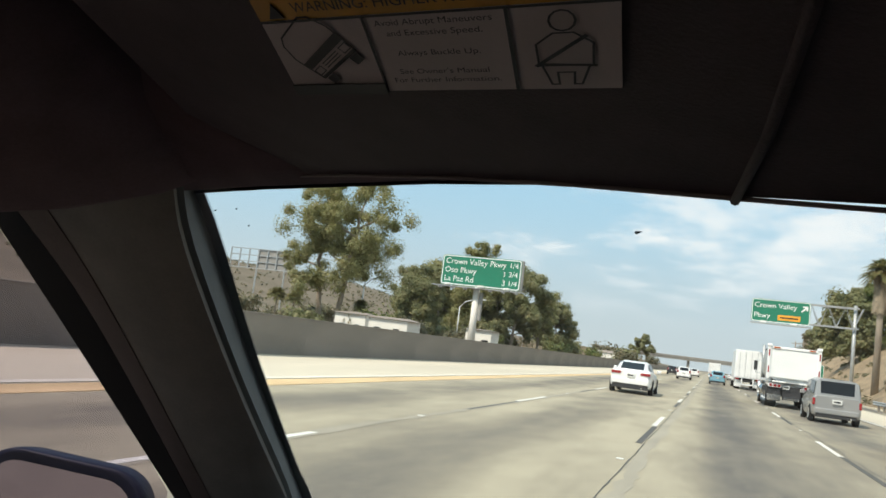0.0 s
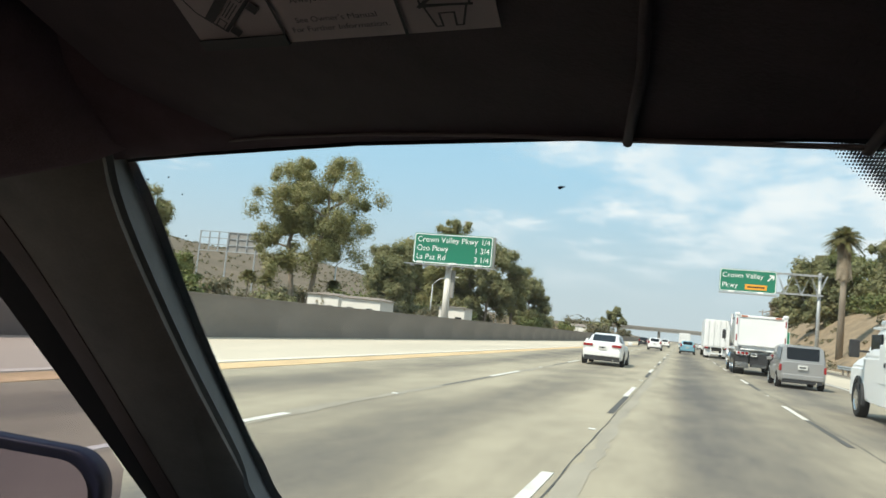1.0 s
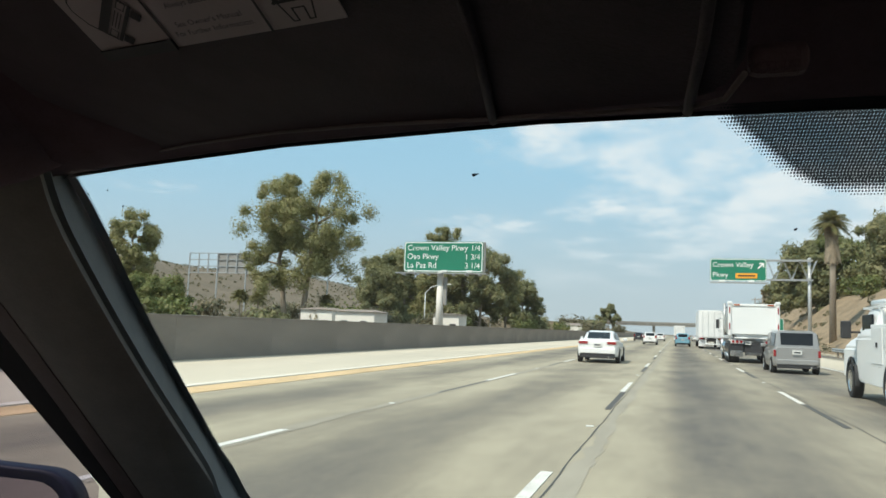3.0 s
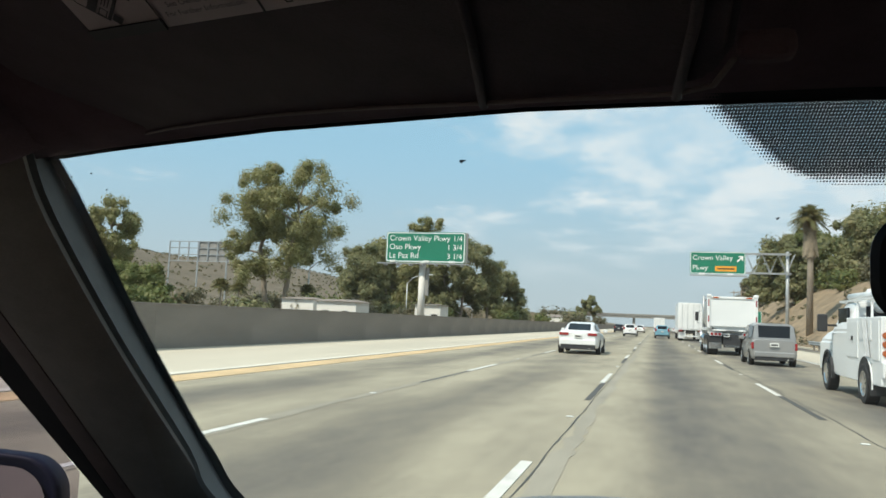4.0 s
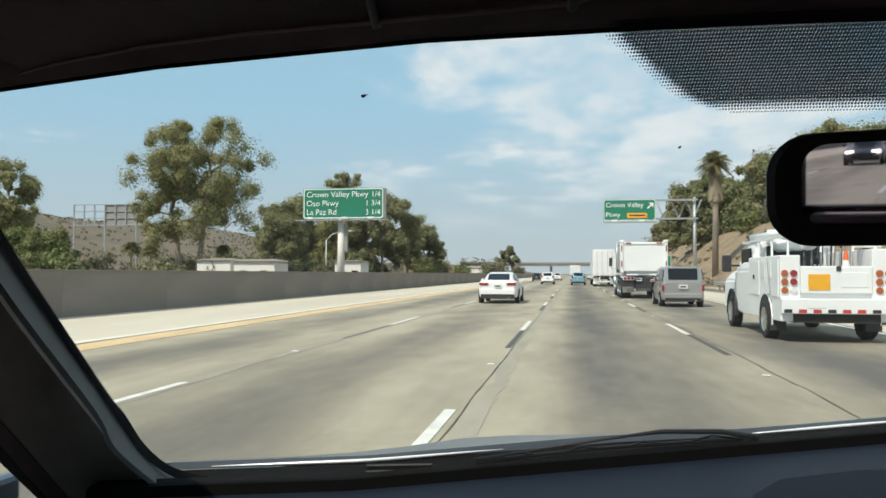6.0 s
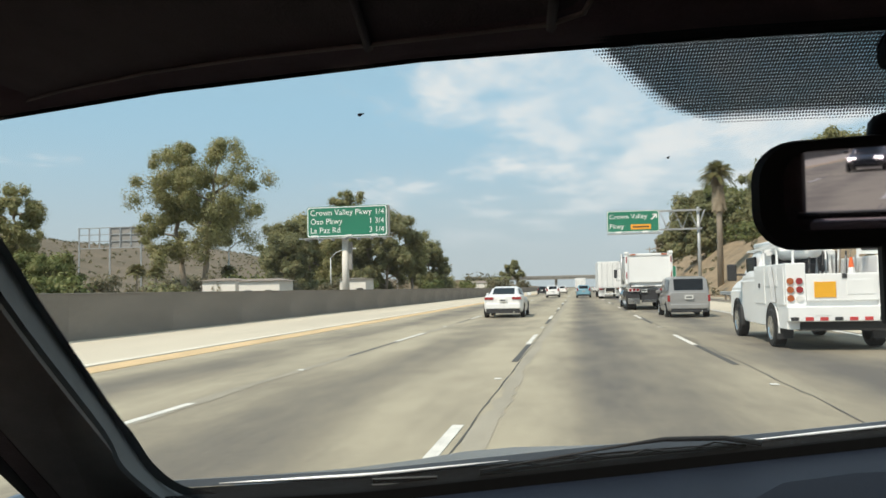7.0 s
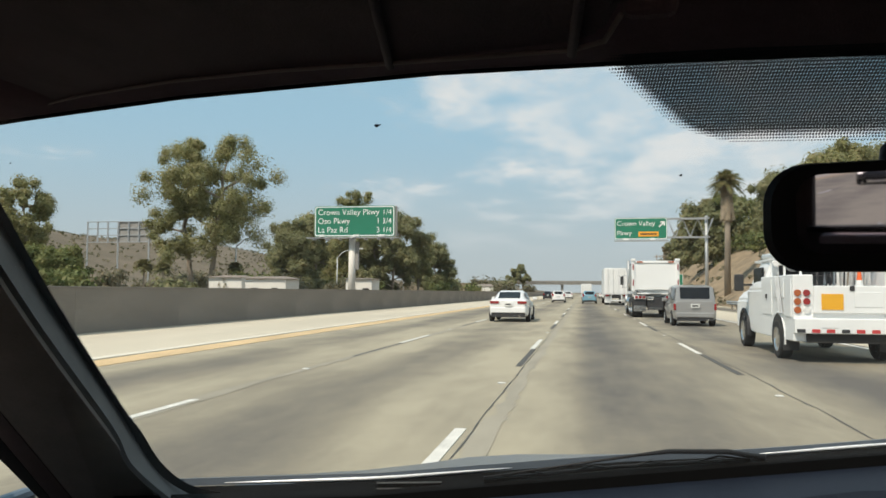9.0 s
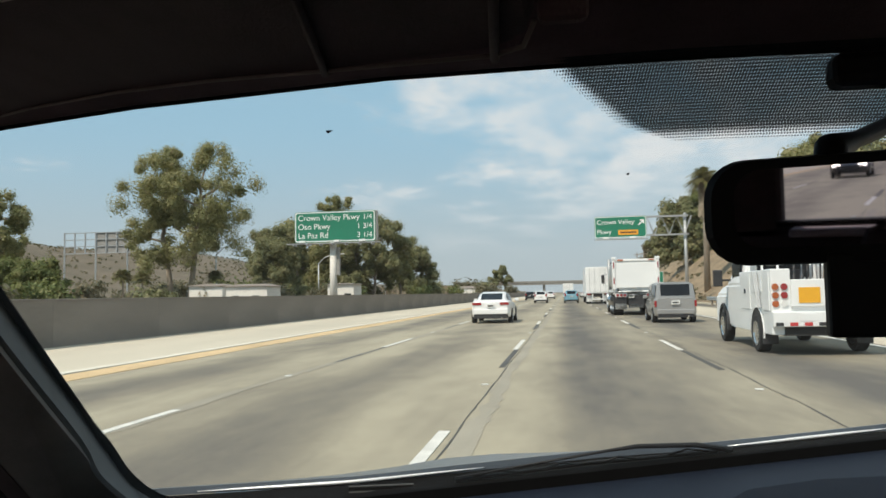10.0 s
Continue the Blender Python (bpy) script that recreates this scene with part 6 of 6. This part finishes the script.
def service_truck(at):
    """A pick-up with a white service body, racks and a traffic cone; its tail is at y = 0."""
    base = thing("service_truck", at, "white utility service truck with tool lockers and racks", "truck")
    for s in (-1, 1):
        lk = part("locker", boxed(*sorted((s * 0.66, s * 1.04)), 0.0, 2.75, 0.82, 1.86 if s > 0 else 1.74, bevel=0.02), "truck_white", base)
        for y0, y1, z0, z1 in ((0.12, 0.62, 0.9, 1.66), (1.72, 2.66, 0.9, 1.66), (0.68, 1.66, 1.28, 1.66)):
            door = part("locker_door", boxed(*sorted((s * 1.035, s * 1.055)), y0, y1, z0, z1, bevel=0.006), "truck_white", lk)
        for y0, y1 in ((0.02, 0.70), (1.66, 2.75)):
            part("lower_locker", boxed(*sorted((s * 0.7, s * 1.038)), y0, y1, 0.42, 0.84, bevel=0.02), "truck_white", lk)
        part("inner_wheel_house", boxed(*sorted((s * 0.5, s * 0.8)), 0.3, 2.1, 0.45, 0.85), "under", lk)
        part("latch", boxed(*sorted((s * 1.055, s * 1.075)), 2.1, 2.2, 1.25, 1.35), "plastic", lk)
        # black half ring on the uncut side, drawn as the wheel well's dark shade
        half_arch(base, s * 1.05, 1.18, 0.42, 0.25, 0.53, "frit")
        half_arch(base, s * 1.056, 1.18, 0.42, 0.53, 0.552, "truck_white", "arch_lip")
        part("mud_flap", boxed(*sorted((s * 0.76, s * 1.07)), 0.66, 0.69, 0.2, 0.5), "plastic", base)
        for y, w in ((1.18, 0.25), (4.85, 0.24)):
            add_wheel(base, s * (0.955 if y < 2 else 0.93), y, 0.40, w, 0.66, "chrome", 8)
        # same painted shade over the front wheel
        half_arch(base, s * 1.006, 4.85, 0.42, 0.25, 0.52, "frit")
        half_arch(base, s * 1.035, 4.85, 0.42, 0.5, 0.57, "plastic", "fender_flare", depth=0.08)
        for j in range(3):
            for i in range(2):
                mat_name = "clear_lens" if (j == 0 and i == (1 if s < 0 else 0)) else ("amber_lens" if (i == (0 if s < 0 else 1)) else "red_lens")
                bm = bmesh.new()
                x, z = s * (0.96 - 0.17 * i), 1.04 + 0.17 * j
                tube(bm, [(x, -0.03, z), (x, 0.02, z)], 0.066, 14)
                part("tail_light", bm, mat_name, base)
        arm = part("mirror_arm", boxed(*sorted((s * 0.95, s * 1.25)), 4.1, 4.15, 1.55, 1.6), "plastic", base)
        part("mirror_head", boxed(*sorted((s * 1.16, s * 1.38)), 4.06, 4.18, 1.42, 1.84, bevel=0.03), "plastic", arm)
        part("side_window", boxed(*sorted((s * 0.9, s * 0.945)), 3.05, 4.0, 1.55, 1.98, bevel=0.01), "autoglass", base)
        part("headlight", boxed(*sorted((s * 0.6, s * 0.92)), 5.8, 5.9, 0.95, 1.15, bevel=0.02), "clear_lens", base)
        for y in (0.25, 1.5, 2.7):
            part("rack_post", boxed(*sorted((s * 0.80, s * 0.84)), y, y + 0.04, 1.7, 2.14), "truck_white", base)
        part("rack_rail", boxed(*sorted((s * 0.79, s * 0.85)), 0.2, 4.3, 2.12, 2.17), "truck_white", base)
    for y in (0.27, 1.52, 2.72, 4.2):
        part("rack_bar", boxed(-0.82, 0.82, y - 0.025, y + 0.025, 2.11, 2.16), "truck_white", base)
    part("bed", boxed(-0.66, 0.66, 0.05, 2.75, 0.8, 0.98), "truck_white", base)
    gate = part("tailgate", boxed(-0.66, 0.66, -0.02, 0.06, 0.98, 1.52, bevel=0.015), "truck_white", base)
    part("gate_panel", boxed(0.08, 0.58, -0.03, -0.015, 1.1, 1.4, bevel=0.008), "truck_white", gate)
    part("orange_panel", boxed(-0.52, -0.12, -0.035, -0.018, 1.05, 1.36), "orange_panel", gate, "orange square panel")
    part("gate_latch", boxed(0.0, 0.09, -0.04, -0.01, 1.42, 1.52, bevel=0.01), "plastic", gate)
    bumper = part("rear_bumper", boxed(-1.04, 1.04, -0.12, 0.05, 0.58, 0.88, bevel=0.02), "truck_white", base)
    for k in range(8):
        x = -1.0 + k * 0.27
        part("red_tape" if k % 2 == 0 else "dark_tape", boxed(x, x + 0.15, -0.126, -0.118, 0.60, 0.67), "tape_red" if k % 3 else "plastic", bumper)
    part("tow_hitch", boxed(-0.8, 0.8, -0.02, 0.3, 0.40, 0.6), "under", base)
    part("number_plate", boxed(-0.55, -0.25, -0.13, -0.118, 0.70, 0.84), "truck_white", bumper)
    bm = bmesh.new()
    loft(bm, [[Vector((x, y, z)) for x, z in ((0.97, 0.42), (1.0, 1.45), (wr, zr), (-wr, zr), (-1.0, 1.45), (-0.97, 0.42))] for y, wr, zr in ((2.85, 0.78, 2.1), (3.2, 0.8, 2.19), (3.85, 0.78, 2.15), (4.5, 0.9, 1.52))])
    bmesh.ops.bevel(bm, geom=[e for e in bm.edges if abs(e.verts[0].co.x - e.verts[1].co.x) < 0.3], offset=0.05, segments=2, affect="EDGES")
    part("cab", bm, "truck_white", base)
    bm = bmesh.new()
    loft(bm, [[Vector((x, y, z)) for x, z in ((1.0, 0.45), (1.0, 1.2), (0.88, zh), (-0.88, zh), (-1.0, 1.2), (-1.0, 0.45))] for y, zh in ((4.4, 1.5), (5.4, 1.44), (5.85, 1.28))])
    bmesh.ops.bevel(bm, geom=bm.edges[:], offset=0.05, segments=2, affect="EDGES")
    part("hood", bm, "truck_white", base)
    part("rear_window", boxed(-0.62, 0.62, 2.82, 2.86, 1.6, 2.02, bevel=0.01), "autoglass", base)
    part("chassis", boxed(-0.45, 0.45, 0.1, 5.6, 0.45, 0.8), "under", base)
    for x, z, y0, y1 in ((-0.35, 1.98, 0.4, 3.9), (-0.62, 2.25, 0.5, 4.3), (0.1, 2.23, 0.9, 4.2)):
        bm = bmesh.new()
        tube(bm, [(x, y0, z), (x, y1, z + 0.03)], 0.13 if z < 2 else 0.07, 12)
        part("pipe_case", bm, "truck_white", base, smooth=True)
    for k, x in enumerate((-0.5, -0.3, -0.12, 0.0)):
        bm = bmesh.new()
        tube(bm, [(x, 0.5 + 0.2 * k, 1.0), (x + 0.05, 0.5 + 0.2 * k, 1.5 + 0.1 * (k % 3)), (x + 0.12, 0.7 + 0.2 * k, 2.0)], 0.025, 6)
        part("tool_handle", bm, "steel" if k % 2 else "plastic", base)
    bm = bmesh.new()
    tube(bm, [(-0.1, 3.3, 2.2), (-0.25, 2.2, 2.52), (-0.45, 1.3, 2.42)], [0.09, 0.08, 0.05], 8)
    boom = part("boom", bm, "truck_white", base, "short white crane boom")
    part("boom_head", boxed(-0.56, -0.34, 1.1, 1.34, 2.32, 2.52, bevel=0.03), "truck_white", boom)
    part("boom_motor", boxed(-0.22, 0.06, 3.15, 3.5, 2.17, 2.42, bevel=0.04), "steel", boom)
    for k in range(7):
        x = 0.16 + 0.07 * k
        bm = bmesh.new()
        tube(bm, [(x, 1.0 + 0.1 * (k % 3), 0.98), (x - 0.05 + 0.02 * (k % 4), 0.9, 1.9 + 0.09 * (k % 3))], 0.018, 6)
        part("tool_handle", bm, ("steel", "plastic", "bark")[k % 3], base)
    for k in range(3):
        bm = bmesh.new()
        tube(bm, [(-1.075, 0.72 + 0.1 * k, 0.95), (-1.085, 0.95 + 0.12 * k, 1.7)], 0.022, 6)
        part("side_rod", bm, "steel", base)
    part("tool_chest", boxed(-0.6, -0.05, 1.2, 2.4, 0.98, 1.75, bevel=0.02), "plastic", base)
    part("notice_board", boxed(0.48, 1.02, 0.5, 0.54, 1.9, 2.3, bevel=0.01), "sign_white", base)
    for z in (1.98, 2.08, 2.18):
        part("text_bar", boxed(0.55, 0.95, 0.49, 0.498, z, z + 0.04), "plastic", base)
    part("beacon", tube(bmesh.new(), [(-0.5, 3.4, 2.17), (-0.5, 3.4, 2.32)], 0.09, 10), "amber_lens", base)
    part("spot_lamp", boxed(-0.62, -0.4, 2.7, 2.85, 2.17, 2.4, bevel=0.03), "truck_white", base)
    cone = thing("traffic_cone", at @ Matrix.Translation((0.30, 0.35, 0.98)), "orange traffic cone with a white band in the truck bed", "cone")
    part("cone_base", boxed(-0.18, 0.18, -0.18, 0.18, 0.0, 0.04, bevel=0.01), "cone", cone)
    for z0, z1, m in ((0.04, 0.48, "cone"), (0.48, 0.66, "sign_white"), (0.66, 0.86, "cone")):
        bm = bmesh.new()
        r = lambda z: 0.15 - 0.13 * z / 0.9
        tube(bm, [(0, 0, z0), (0, 0, z1)], [r(z0), r(z1)], 14)
        part("cone_sleeve", bm, m, cone, smooth=False)
    return base


service_truck(Matrix.Translation((5.12, 16.2, 0)))


# outside of the eye's own car: lower body, wings, wheels and bumpers
body_mid = AXIS
bm = bmesh.new()
loft(bm, [[Vector((body_mid + x * w, y, z)) for x, z in ((-0.86, -1.08), (-1.0, -0.95), (-1.0, top - 0.16), (-0.93, top), (0.93, top), (1.0, top - 0.16), (1.0, -0.95), (0.86, -1.08))] for y, w, top in ((1.12, 1.06, -0.40), (1.6, 1.04, -0.42), (2.05, 0.98, -0.50), (2.3, 0.82, -0.62))])
part("front_body", bm, "hood", ego, "blue-grey metallic front body")
for s in (-1, 1):
    part("door_skin", boxed(*sorted((body_mid + s * 1.10, body_mid + s * 1.13)), -1.85, 1.12, -1.0, -0.32, bevel=0.01), "hood", ego)
    for y in (-1.1, 1.62):
        bm = bmesh.new()
        lathe_x(bm, [(-0.1, 0.22), (-0.1, 0.31), (-0.07, 0.34), (0.07, 0.34), (0.1, 0.31), (0.1, 0.22)], body_mid + s * 0.98, y, -EYE + 0.34)
        w = part("wheel", bm, "tyre", ego)
        bm = bmesh.new()
        lathe_x(bm, [(s * 0.02, 0.22), (s * 0.1, 0.22), (s * 0.07, 0.08), (s * 0.09, 0.04)], body_mid + s * 0.98, y, -EYE + 0.34)
        part("rim", bm, "rim", w)
    part("headlight", boxed(*sorted((body_mid + s * 0.5, body_mid + s * 0.8)), 2.15, 2.28, -0.78, -0.66, bevel=0.03), "clear_lens", ego)
    part("tail_light", boxed(*sorted((body_mid + s * 0.85, body_mid + s * 1.06)), -1.93, -1.85, -0.7, -0.35, bevel=0.02), "red_lens", ego)
part("front_bumper", boxed(body_mid - 0.8, body_mid + 0.8, 2.24, 2.36, -1.05, -0.82, bevel=0.04), "plastic", ego)
part("tailgate", boxed(body_mid - 1.06, body_mid + 1.06, -1.88, -1.80, -1.0, -0.29, bevel=0.03), "hood", ego)
part("rear_bumper", boxed(body_mid - 1.02, body_mid + 1.02, -2.0, -1.86, -1.05, -0.8, bevel=0.04), "plastic", ego)
part("roof_panel", boxed(body_mid - 1.04, body_mid + 1.04, -1.8, 0.34, 0.318, 0.345, bevel=0.012), "hood", ego)
